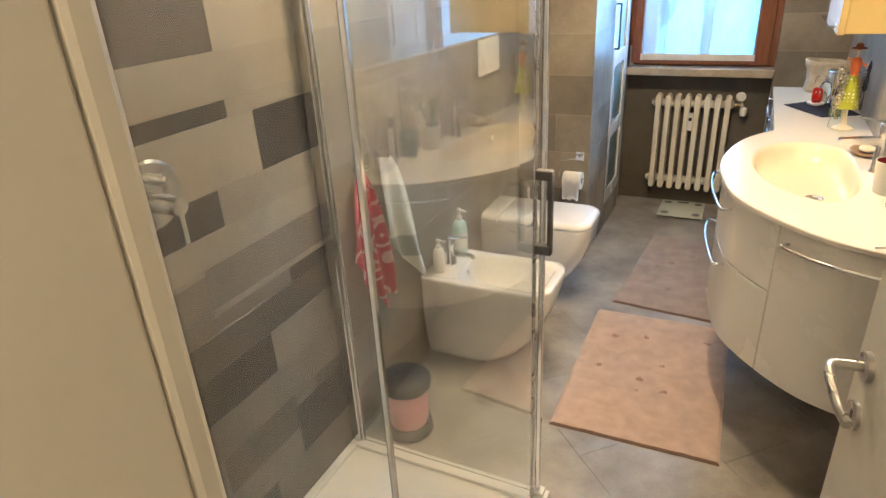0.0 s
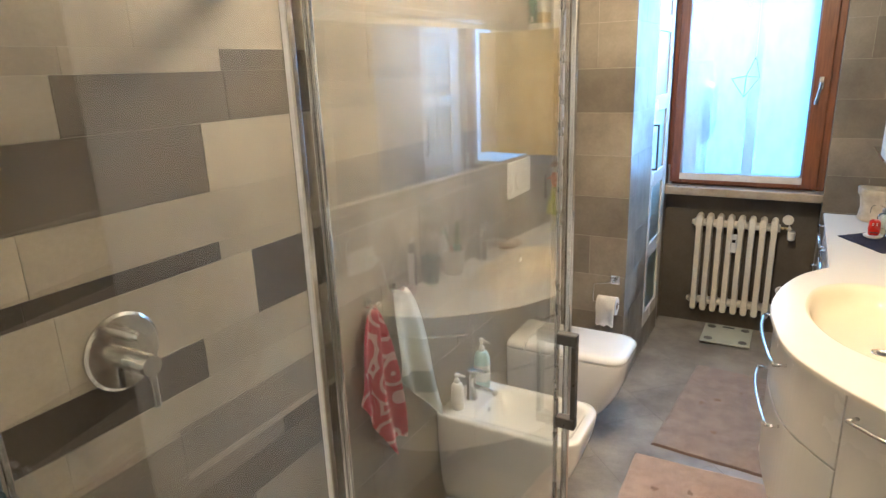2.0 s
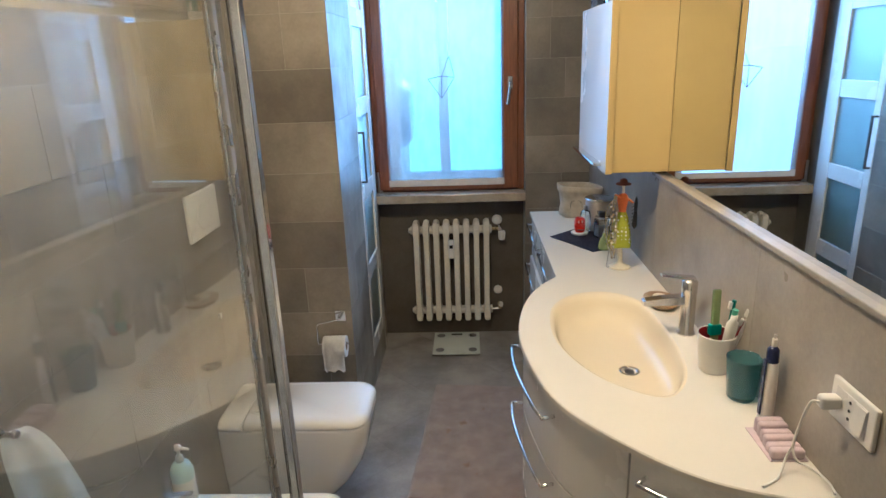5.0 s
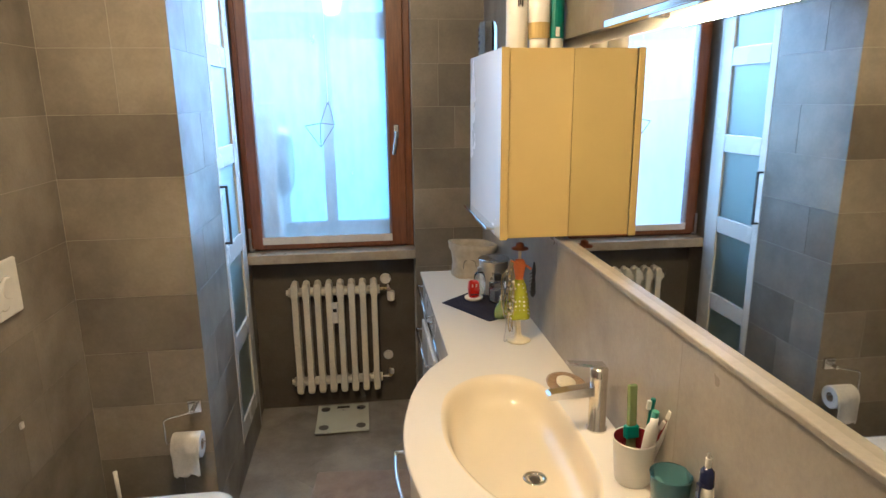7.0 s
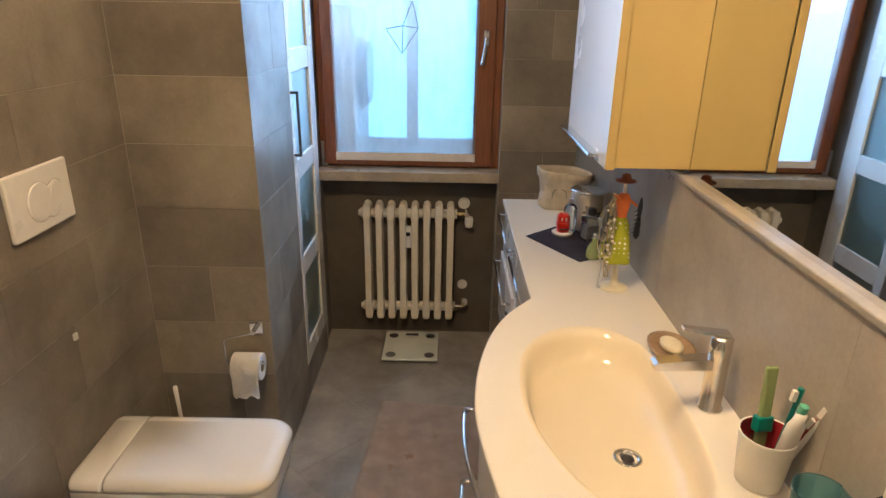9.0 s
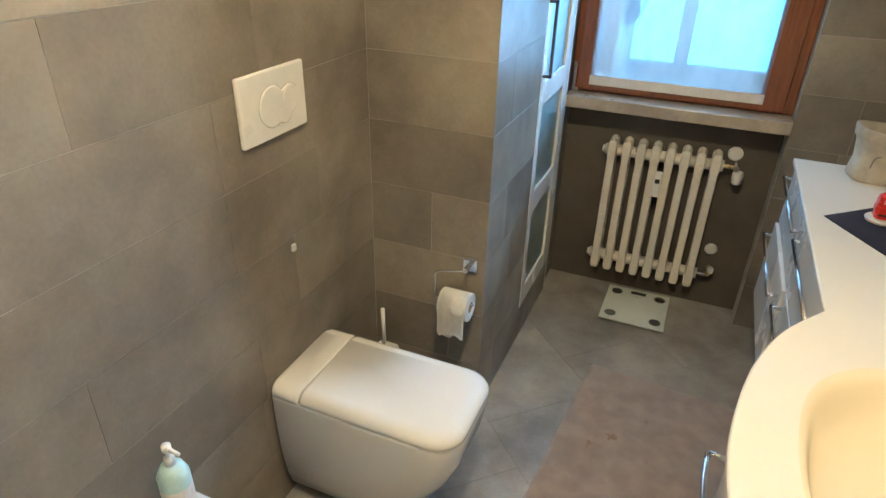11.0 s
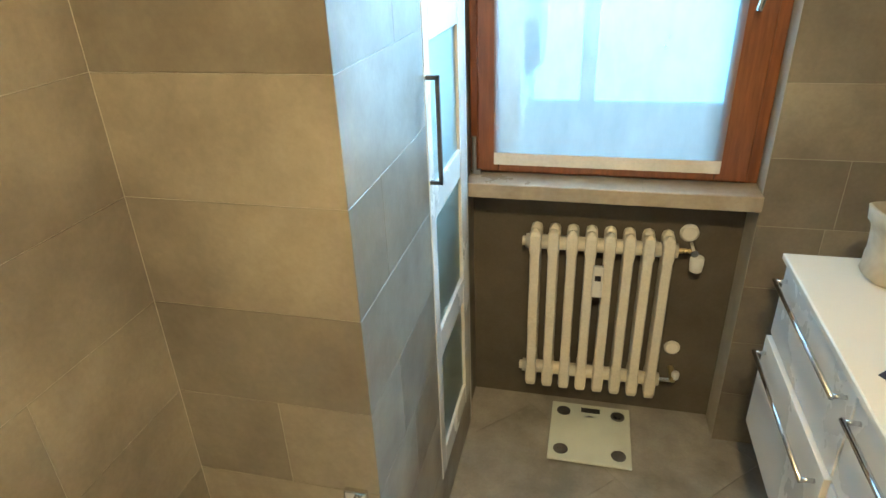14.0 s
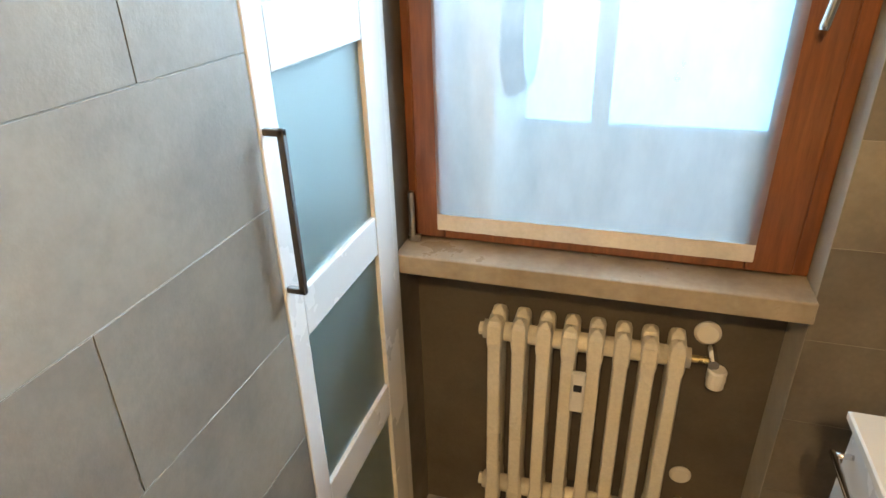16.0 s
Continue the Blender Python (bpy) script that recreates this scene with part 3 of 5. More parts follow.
# ---- tall cabinet door beside the window ----
tall = thing("glazed_cabinet_door", -0.76, 4.08, 0.16, "tall white framed door with frosted glass panels beside the window", "cabinet door")
DY0, DY1, DX0, DX1, DZ1 = 3.855, 4.300, -0.772, -0.748, 2.42
beam("stile", (DX0, DY0, 0.16, DX1, 3.905, DZ1), LACQUER, tall, 0.003)
beam("stile", (DX0, 4.216, 0.16, DX1, DY1, DZ1), LACQUER, tall, 0.003)
zs = [0.16, 0.245, 0.588, 0.678, 1.022, 1.108, 1.455, 1.545, 1.89, 1.98, 2.325, DZ1]
for a, b in zip(zs[0::2], zs[1::2]):
    beam("rail", (DX0 + 0.001, 3.9055, a, DX1 - 0.001, 4.2155, b), LACQUER, tall, 0.003)
for a, b in zip(zs[1:-1:2], zs[2:-1:2]):
    beam("panel", (DX0 + 0.010, 3.9056, a + 0.0005, DX0 + 0.014, 4.2154, b - 0.0005), FROST, tall, 0.0, "frosted pale green glass panel")
part("lining", box(-0.800, 3.86, 0.17, -0.778, 4.295, DZ1 - 0.01), FROST_BACK, tall)
hp = [(DX1 + 0.001, 3.866, 1.385), (DX1 + 0.026, 3.866, 1.385), (DX1 + 0.026, 3.866, 1.137), (DX1 + 0.001, 3.866, 1.137)]
hm = bmesh.new()
for a, b in zip(hp, hp[1:]):
    lo, hi = [min(p, q) - 0.005 for p, q in zip(a, b)], [max(p, q) + 0.005 for p, q in zip(a, b)]
    box(lo[0], lo[1], lo[2], hi[0], hi[1], hi[2], 0.0015, bm=hm)
part("handle", hm, DARK_METAL, tall, "dark metal bow handle")
trim = tagged(mesh_object("trim", box(-0.775, 4.301, 0.0, -0.752, 4.334, DZ1), PLASTER), "pale edge trim beside the cabinet door", "trim", kind="structure")

# ---- vanity ----
LINE = [tuple(p) for p in spline([(0.494, 1.776), (0.40, 1.788), (0.262, 1.845), (0.133, 1.962), (0.014, 2.13), (-0.036, 2.32), (-0.055, 2.53), (-0.024, 2.75), (0.038, 2.92), (0.128, 3.05)], 8)]
SEAM = 24


def strip_panel(i0, i1, z0, z1, inset, thick, more=0.0):
    """A panel that follows the counter's front line between two of its points, and a share of the next step."""
    sides = []
    for off in (inset, inset + thick):
        full = bend_edge(LINE, -off)
        side = full[i0:i1 + 1]
        if more:
            side.append(tuple(Vector(full[i1]).lerp(Vector(full[i1 + 1]), more)))
        sides.append(side)
    outer, inner = sides
    return prism(outer + inner[::-1], z0, z1, bevel=0.002)


CT, CB = 0.905, 0.889
bow = spline([(0.046, 2.58), (0.062, 2.42), (0.128, 2.265), (0.225, 2.170), (0.298, 2.160), (0.362, 2.255), (0.392, 2.40), (0.394, 2.62), (0.372, 2.79), (0.285, 2.872), (0.170, 2.858), (0.078, 2.755)], 6, True)
bowl = [tuple(p) for p in bow]
worktop = thing("washbasin_top", 0.3, 2.9, CB, "white solid-surface counter with a moulded oval basin", "washbasin")
tail = [(0.125, 4.091)] + [(0.494, 4.091 - 0.1155 * k) for k in range(20)]
outline = LINE + [(0.128, 4.088), (0.494, 4.088)] + [(0.494, 4.091 - 0.1155 * k) for k in range(1, 20)]
bm = bmesh.new()
up = [bm.verts.new((x, y, CT)) for x, y in outline]
hole = [bm.verts.new((x, y, CT)) for x, y in bowl]
bc = Vector((0.245, 2.48))


def by_angle(verts):
    return sorted(((math.atan2(w.co.y - bc.y, w.co.x - bc.x), w) for w in verts), key=lambda p: p[0])


ro, ri = by_angle(up), by_angle(hole)
i = j = 0
while i < len(ro) or j < len(ri):
    a0, a1, b0, b1 = ro[i % len(ro)][1], ro[(i + 1) % len(ro)][1], ri[j % len(ri)][1], ri[(j + 1) % len(ri)][1]
    ao = ro[i + 1][0] if i + 1 < len(ro) else 4.0 if i < len(ro) else 9.0
    ai = ri[j + 1][0] if j + 1 < len(ri) else 4.0 if j < len(ri) else 9.0
    if ao <= ai:
        bm.faces.new((a0, a1, b0))
        i += 1
    else:
        bm.faces.new((a0, b1, b0))
        j += 1
low_c = [bm.verts.new((x, y, CT - 0.003)) for x, y in bend_edge(LINE, 0.003)] + [bm.verts.new((x, y, CT - 0.003)) for x, y in tail]
low_d = [bm.verts.new((v.co.x, v.co.y, CB)) for v in low_c]
n = len(up)
for lo, hi in ((low_c, up), (low_d, low_c)):
    for i in range(n):
        bm.faces.new((lo[i], lo[(i + 1) % n], hi[(i + 1) % n], hi[i]))
bmesh.ops.recalc_face_normals(bm, faces=bm.faces[:])
part("counter", bm, SOLID, worktop)
bc = Vector((0.245, 2.48))
rings = []
for s, d in ((1.0, 0.0), (0.985, 0.0006), (0.965, 0.003), (0.945, 0.008), (0.925, 0.017), (0.90, 0.034), (0.865, 0.055), (0.81, 0.073), (0.70, 0.087), (0.45, 0.096), (0.2, 0.099), (0.085, 0.100)):
    rings.append([((p[0] - bc.x) * s + bc.x + (1 - s) * 0.028, (p[1] - bc.y) * s + bc.y - (1 - s) * 0.010, CT - d) for p in bowl])
bm = loft(rings, False)
for f in bm.faces:
    f.normal_flip() if f.normal.z < 0 else None
part("basin", bm, SOLID_WARMLIT, worktop, "moulded basin with warm light put into its cream colour", True)
drain = part("drain", turned([(0.030, 0), (0.031, 0.003), (0.027, 0.004), (0.020, 0.002), (0.019, -0.006)], (0.270, 2.472, CT - 0.1015), 28), CHROME, worktop, "chrome drain", True)
part("plug", turned([(0.018, 0), (0.017, 0.004), (0.004, 0.006)], (0.270, 2.472, CT - 0.106), 20), DARK_METAL, drain)

vanity = thing("vanity_cabinet", 0.25, 2.4, 0.355, "white wall-hung bow-fronted vanity cabinet with bar handles", "cabinet")
part("carcass", prism([(x, y) for x, y in bend_edge(LINE, -0.036)[1:-1] if x < 0.485] + [(0.15, 3.045), (0.493, 3.045), (0.493, 1.815)], 0.357, 0.790), LACQUER, vanity)
SURF = LACQUER


def bow_handle(i0, i1, z, parent):
    line = bend_edge(LINE, 0.024)[i0:i1 + 1]
    bm = tube([(x, y, z) for x, y in line], 0.0055)
    for i in (i0, i1):
        a, b = bend_edge(LINE, -0.010)[i], bend_edge(LINE, 0.026)[i]
        rod((a[0], a[1], z), (b[0], b[1], z), 0.005, bm=bm)
    return part("handle", bm, CHROME, parent, "slim chrome bar handle", True)


d1 = part("drawer", strip_panel(SEAM, 71, 0.657, 0.882, 0.012, 0.018), SURF, vanity)
d2 = part("drawer", strip_panel(SEAM, 71, 0.360, 0.651, 0.012, 0.018), SURF, vanity)
d3 = part("door", strip_panel(1, SEAM - 1, 0.360, 0.882, 0.012, 0.018, 0.78), SURF, vanity)
bow_handle(34, 50, 0.838, d1)
bow_handle(34, 50, 0.632, d2)
bow_handle(8, 22, 0.838, d3)


def drawer_unit(y0, y1, pulled):
    unit = thing("drawer_unit", 0.33, (y0 + y1) / 2, 0.345, "white wall-hung drawer unit, " + ("lower drawer slightly pulled out" if pulled else "drawers shut, long chrome handles"), "cabinet", "drawer units under the counter")
    beam("body", (0.158, y0 + 0.002, 0.345, 0.493, y1 - 0.002, CB - 0.002), LACQUER, unit, 0.002)
    for z0, z1, out in ((0.665, 0.882, 0.0), (0.350, 0.657, pulled)):
        dr = part("drawer", box(0.137 - out, y0 + 0.003, z0, 0.156 - out, y1 - 0.003, z1, 0.002), LACQUER, unit)
        if out:
            part("drawer_box", box(0.157 - out, y0 + 0.02, z0 + 0.02, 0.157, y1 - 0.02, z1 - 0.03), LACQUER, dr)
        zh = z1 - 0.040
        hm = rod((0.108 - out, y0 + 0.03, zh), (0.108 - out, y1 - 0.03, zh), 0.006)
        for yy in (y0 + 0.036, y1 - 0.036):
            rod((0.108 - out, yy, zh), (0.137 - out, yy, zh), 0.005, bm=hm)
        part("handle", hm, CHROME, dr, "long chrome bar handle", True)
    return unit


drawer_unit(3.56, 4.086, 0.009)
drawer_unit(3.053, 3.558, 0.0)

# ---- mirror, lamp, wall cabinet ----
mir = thing("mirror", 0.51, 2.1, 1.298, "long frameless wall mirror above the counter", "mirror")
part("glass", box(0.505, 0.95, 1.298, 0.525, 3.525, 1.885), MIRROR, mir)
ledge = tagged(mesh_object("tile_ledge", box(0.482, 0.31, 1.2835, 0.525, 4.37, 1.2975, 0.003, 3), TILE_PALE), "grey tile ledge under the mirror", "ledge", kind="structure")
lamp = thing("mirror_lamp", 0.42, 2.19, 1.90, "slim chrome bar lamp projecting over the mirror", "lamp")
beam("housing", (0.404, 1.88, 1.893, 0.427, 2.50, 1.909), CHROME, lamp, 0.003)
for yy in (2.0, 2.38):
    part("arm", rod((0.425, yy, 1.904), (0.494, yy, 1.904), 0.005), CHROME, lamp)
part("diffuser", box(0.4272, 1.89, 1.899, 0.4290, 2.49, 1.905), LAMP_GLOW, lamp, "glowing warm diffuser strip")

wallcab = thing("wall_cabinet", 0.40, 3.25, 1.311, "white lacquered wall cabinet, warm light put into its side's colour, with a chrome lower pull", "cabinet")
beam("body", (0.307, 2.982, 1.315, 0.5045, 3.523, 1.888), CREAM_WARMLIT, wallcab, 0.0015)
wd = beam("door", (0.283, 2.980, 1.311, 0.303, 3.525, 1.890), LACQUER, wallcab, 0.002)
# Thin strip added so the door's white edge shows the same warm-lit yellow.
beam("warmlit_edge", (0.283, 2.9770, 1.311, 0.3065, 2.9797, 1.890), CREAM_WARMLIT, wallcab, 0.0006)
part("pull", box(0.252, 3.05, 1.330, 0.2825, 3.50, 1.340, 0.002), CHROME, wd, "chrome edge pull")


def bottle(name, x, y, z, profile, material, label, cap=None, seg=20, squash=(1, 1), cap_mat=None, band=None):
    b = thing(name, x, y, z, label, "bottle")
    part("body", turned(profile, (x, y, z), seg, squash=squash), material, b, smooth=True)
    if cap:
        part("cap", turned(cap, (x, y, z), seg, squash=squash), cap_mat or PLASTIC, b, smooth=True)
    if band:
        part("label", turned(band[0], (x, y, z), seg, squash=squash), band[1], b)
    return b


ZT = 1.8885
gx = thing("glass_jar", 0.315, 3.40, ZT, "clear patterned glass jar on the cabinet", "jar")
part("body", turned([(0.030, 0), (0.034, 0.01), (0.034, 0.10), (0.028, 0.118)], (0.325, 3.40, ZT), 6), CLEAR_PLASTIC, gx)
for k in range(4):
    part("print", box(0.2895, 3.38, ZT + 0.02 + 0.022 * k, 0.2912, 3.38 + 0.014 + 0.006 * (k % 2), ZT + 0.030 + 0.022 * k), NIGHT, gx)
cb1 = bottle("shampoo_bottle", 0.344, 3.05, ZT, [(0.030, 0), (0.033, 0.006), (0.033, 0.17), (0.02, 0.19), (0.012, 0.195)], PLASTIC, "tall ivory shampoo bottle with dark lettering", [(0.013, 0.195), (0.013, 0.225)])
for k in range(3):
    part("lettering", box(0.338 + 0.006 * k, 3.0152, ZT + 0.118 + 0.004 * (k % 2), 0.3415 + 0.006 * k, 3.0168, ZT + 0.138), BLACK, cb1)
bottle("lotion_tube", 0.411, 3.045, ZT, [(0.026, 0), (0.027, 0.02), (0.032, 0.07), (0.034, 0.10), (0.034, 0.145), (0.012, 0.165)], PLASTIC, "white lotion bottle with a beige label", [(0.028, 0.0), (0.0282, 0.03)], band=([(0.0335, 0.03), (0.0335, 0.075)], CREAM_WARMLIT))
cb3 = bottle("conditioner_bottle", 0.463, 3.05, ZT, [(0.024, 0), (0.026, 0.006), (0.026, 0.18), (0.012, 0.20)], PLASTIC, "white bottle with a dark teal label", [(0.012, 0.20), (0.012, 0.225)], band=([(0.0268, 0.03), (0.0268, 0.16)], GREEN_LABEL))
part("barcode", box(0.457, 3.0225, ZT + 0.035, 0.469, 3.0233, ZT + 0.062), PLASTIC, cb3)
bottle("spray_can", 0.482, 3.12, ZT, [(0.02, 0), (0.021, 0.005), (0.021, 0.17), (0.014, 0.185)], BLACK, "slim black spray can", [(0.012, 0.185), (0.012, 0.21)], cap_mat=BLACK)
pebble = thing("small_box", 0.382, 3.13, ZT, "small dark cosmetics box on the cabinet", "box")
part("carton", box(0.374, 3.11, ZT, 0.386, 3.14, ZT + 0.09, 0.001), TERRACOTTA, pebble)

# ---- things on the counter ----
tap = thing("basin_tap", 0.445, 2.52, CT, "chrome single-lever basin mixer tap", "tap")
part("column", turned([(0.027, 0), (0.027, 0.004), (0.0225, 0.008), (0.0215, 0.13), (0.0225, 0.135), (0.0225, 0.168), (0.016, 0.174)], (0.445, 2.52, CT), 28), SATIN, tap, smooth=True)
part("spout", loft([[(0.445 + dx, 2.52 + 0.015 * c, CT + zc + hz * s) for c, s in ((-1, -1), (1, -1), (1.0, 1), (-1.0, 1))] for dx, zc, hz in ((-0.012, 0.112, 0.013), (-0.08, 0.108, 0.011), (-0.128, 0.104, 0.009), (-0.136, 0.103, 0.006))]), SATIN, tap)
part("lever", loft([[(0.445 + dx, 2.52 + w * c, CT + zc + 0.004 * s) for c, s in ((-1, -1), (1, -1), (1, 1), (-1, 1))] for dx, zc, w in ((0.012, 0.178, 0.013), (-0.02, 0.181, 0.012), (-0.085, 0.190, 0.008))]), SATIN, tap)

dish = thing("soap_dish", 0.44, 2.75, CT, "oval wooden soap dish with a pale soap bar", "soap dish")
part("tray", turned([(0.034, 0), (0.046, 0.004), (0.055, 0.014), (0.057, 0.019), (0.050, 0.018), (0.036, 0.010), (0.0, 0.008)], (0.438, 2.750, CT), 28, squash=(1.0, 1.35)), WOODEN, dish, smooth=True)
soap = tagged(mesh_object("soap_bar", turned([(0.018, 0), (0.026, 0.004), (0.027, 0.012), (0.018, 0.018)], (0.438, 2.750, CT + 0.0125), 20, squash=(1, 1.5)), IVORY, True), "worn ivory soap bar lying in the dish", "soap")

cup = thing("toothbrush_cup", 0.462, 2.295, CT, "white plastic cup filled with toothbrushes and paste", "cup")
part("shell", turned([(0.036, 0), (0.039, 0.004), (0.0475, 0.102), (0.049, 0.106), (0.046, 0.106), (0.040, 0.05), (0.036, 0.006), (0.0, 0.006)], (0.444, 2.295, CT), 32), PLASTIC, cup, smooth=True)

part("lining", turned([(0.0455, 0.1055), (0.0395, 0.05), (0.0355, 0.0065), (0.0, 0.0065)], (0.444, 2.295, CT), 32, lidded=False), DARK_RED, cup, "dark red inner lining", True)


def brush(name, foot, head, handle_mat, tip_mat, label, r=0.0045):
    b = thing(name, *foot, label, "toothbrush")
    f, h = Vector(foot), Vector(head)
    part("stem", tube(spline([f, f.lerp(h, 0.5) + Vector((0.002, 0.003, 0)), f.lerp(h, 0.86)], 5), r, 8), handle_mat, b, smooth=True)
    hd = rod(f.lerp(h, 0.85), h, r * 1.25, seg=8)
    part("head", hd, handle_mat, b)
    side = (h - f).cross(Vector((0, 1, 0))).normalized() * 0.008
    tuft = part("bristles", box(-0.004, -0.004, -0.010, 0.004, 0.004, 0.010), tip_mat, b)
    tuft.matrix_world = Matrix.Translation(f.lerp(h, 0.92) + side) @ (h - f).to_track_quat("Z", "Y").to_matrix().to_4x4()
    return b


ZC = CT + 0.010
brush("toothbrush", (0.470, 2.290, ZC), (0.505, 2.245, ZC + 0.185), PLASTIC, PLASTIC, "white toothbrush leaning in the cup")
brush("toothbrush", (0.455, 2.290, ZC), (0.478, 2.290, ZC + 0.19), GREEN_LABEL, PLASTIC, "green toothbrush leaning in the cup")
brush("toothbrush", (0.465, 2.305, ZC), (0.50, 2.260, ZC + 0.150), DARK_RED, PLASTIC, "dark red toothbrush leaning in the cup")
razor = thing("flat_brush_case", 0.445, 2.320, ZC, "clear green toothbrush travel case standing in the cup", "case")
piece = part("shell", box(-0.011, -0.006, 0.0, 0.011, 0.006, 0.20, 0.004), GREEN_GLASS, razor)
piece.matrix_world = pose(0.450, 2.322, ZC + 0.001, -6, 2, 10)
piece = part("band", box(-0.0165, -0.0085, 0.075, 0.0165, 0.0085, 0.105, 0.003), surface("sea_green", (0.0, 0.26, 0.22), 0.35), razor)
piece.matrix_world = pose(0.450, 2.322, ZC, -6, 2, 10)
tp_ = thing("toothpaste_tube", 0.455, 2.280, ZC, "white toothpaste tube standing on its cap", "toothpaste")
part("tube", loft([[(0.456 + 0.35 * z * 0.25 + 0.015 * s * math.cos(a * math.pi / 6), 2.278 - 0.12 * z + 0.013 * math.sin(a * math.pi / 6) * (1 - (z / 0.16) * 0.2), ZC + 0.012 + z) for a in range(12)] for z, s in ((0.0, 0.7), (0.02, 0.85), (0.10, 1.0), (0.125, 1.0), (0.135, 0.55), (0.15, 0.5))]), PLASTIC, tp_, smooth=True)
part("cap", rod((0.4685, 2.262, ZC + 0.160), (0.470, 2.260, ZC + 0.176), 0.0075), surface("mint_cap", (0.10, 0.42, 0.30), 0.35), tp_)

teal = tagged(mesh_object("drinking_glass", turned([(0.030, 0), (0.033, 0.004), (0.041, 0.105), (0.0415, 0.108), (0.0385, 0.106), (0.031, 0.010), (0.0, 0.010)], (0.456, 2.152, CT), 28), TEAL_GLASS, True), "ribbed teal drinking glass", "glass")

etb = thing("electric_toothbrush", 0.468, 2.050, CT, "dark blue and white electric toothbrush standing on the counter", "toothbrush")
EB = (0.468, 2.050, CT)
part("grip", turned([(0.0150, 0.0005), (0.0170, 0.004), (0.0175, 0.05), (0.0160, 0.12), (0.0135, 0.150)], EB, 24), PLASTIC, etb, "white grip", True)
part("body", turned([(0.0137, 0.150), (0.0140, 0.153), (0.0125, 0.180), (0.006, 0.188)], EB, 24), NIGHT, etb, "dark blue head", True)
part("strip", box(0.4490, 2.0400, CT + 0.02, 0.4530, 2.0520, CT + 0.158, 0.0015), NIGHT, etb, "dark blue side strip")
part("shaft", rod((0.468, 2.050, CT + 0.188), (0.468, 2.050, CT + 0.206), 0.0055), PLASTIC, etb)
part("tip", rod((0.468, 2.050, CT + 0.206), (0.468, 2.050, CT + 0.216), 0.003), STEEL, etb)

puff = thing("soap_stack", 0.455, 1.950, CT, "lilac ridged soap block wrapped in clear film", "soap")
for k in range(6):
    part("ridge", box(0.415 + 0.002 * k, 1.898 + 0.019 * k, CT + 0.0005, 0.484, 1.9175 + 0.019 * k, CT + 0.024 + 0.003 * k - 0.003 * (k % 2), 0.006, 3), LILAC, puff, smooth=True)
part("film", box(0.411, 1.894, CT + 0.0002, 0.488, 2.018, CT + 0.003, 0.001), LILAC, puff)

sock = thing("wall_socket", 0.490, 1.790, 1.035, "white rectangular wall socket plate with a rocker switch and a plug", "socket")
beam("plate", (0.4855, 1.724, 1.047, 0.4945, 1.856, 1.130), PLASTIC, sock, 0.003)
beam("insert", (0.4835, 1.744, 1.060, 0.4853, 1.838, 1.117), LACQUER, sock, 0.0008)
for zz in (1.072, 1.0885, 1.105):
    part("pinhole", rod((0.4823, 1.793, zz), (0.4834, 1.793, zz), 0.0032, seg=10), BLACK, sock)
rock = part("switch", box(-0.0025, -0.016, -0.026, 0.0025, 0.016, 0.026, 0.001), PLASTIC, sock, "white rocker switch")
rock.matrix_world = pose(0.4822, 1.762, 1.0885, 0, 6, 0)

plug = thing("charger_cable", 0.51, 1.86, 1.07, "white charger plug with a thin white cable hanging to the counter", "cable")
part("plug", box(0.447, 1.814, 1.076, 0.4833, 1.838, 1.102, 0.006, 3), PLASTIC, plug)
part("cable", tube(spline([(0.449, 1.826, 1.089), (0.432, 1.826, 1.088), (0.425, 1.835, 1.04), (0.432, 1.860, 0.97), (0.455, 1.880, 0.920), (0.478, 1.865, 0.912), (0.486, 1.82, 0.914), (0.484, 1.79, 0.909)], 6), 0.0026, 8), PLASTIC, plug, smooth=True)
part("cable", tube(spline([(0.432, 1.860, 0.97), (0.430, 1.875, 0.93), (0.40, 1.84, 0.9085), (0.36, 1.815, 0.9085)], 6), 0.0026, 8), PLASTIC, plug, smooth=True)

cloth = tagged(mesh_object("dark_napkin", prism([(0.172, 3.590), (0.325, 3.338), (0.490, 3.425), (0.372, 3.770)], CT + 0.0002, CT + 0.003, bevel=0.0012), NAVY), "dark navy felt napkin laid askew on the counter", "napkin")
ZN = CT + 0.0032
figm = turned([(0.030, 0), (0.037, 0.003), (0.040, 0.010), (0.037, 0.013), (0.026, 0.012), (0.0, 0.012)], (0.312, 3.612, ZN), 28)
n_base = len(figm.faces)
loft([[(0.312 + w * c, 3.612 + d * q, ZN + z) for c, q in ((-1, -0.6), (-0.6, -1), (0.6, -1), (1, -0.6), (1, 0.6), (0.6, 1), (-0.6, 1), (-1, 0.6))] for z, w, d in ((0.0125, 0.017, 0.017), (0.016, 0.021, 0.020), (0.048, 0.024, 0.022), (0.052, 0.021, 0.019), (0.054, 0.023, 0.021), (0.076, 0.021, 0.019), (0.083, 0.013, 0.012))], True, figm)
for z in (0.060, 0.067):
    for dx in (-0.009, 0.007):
        box(0.310 + dx, 3.5905, ZN + z, 0.316 + dx, 3.5925, ZN + z + 0.004, bm=figm)
box(0.296, 3.5885, ZN + 0.024, 0.328, 3.5915, ZN + 0.029, bm=figm)
n_red = n_base + 8 * 6 + 2
fig = tagged(mesh_object("red_figurine", figm, [RED, PLASTIC, BLACK], False), "small glossy red novelty figure on a pale saucer base", "figurine")
for i, f in enumerate(fig.data.polygons):
    f.material_index = 1 if i < n_base else 0 if i < n_red else 1 if i < n_red + 24 else 2
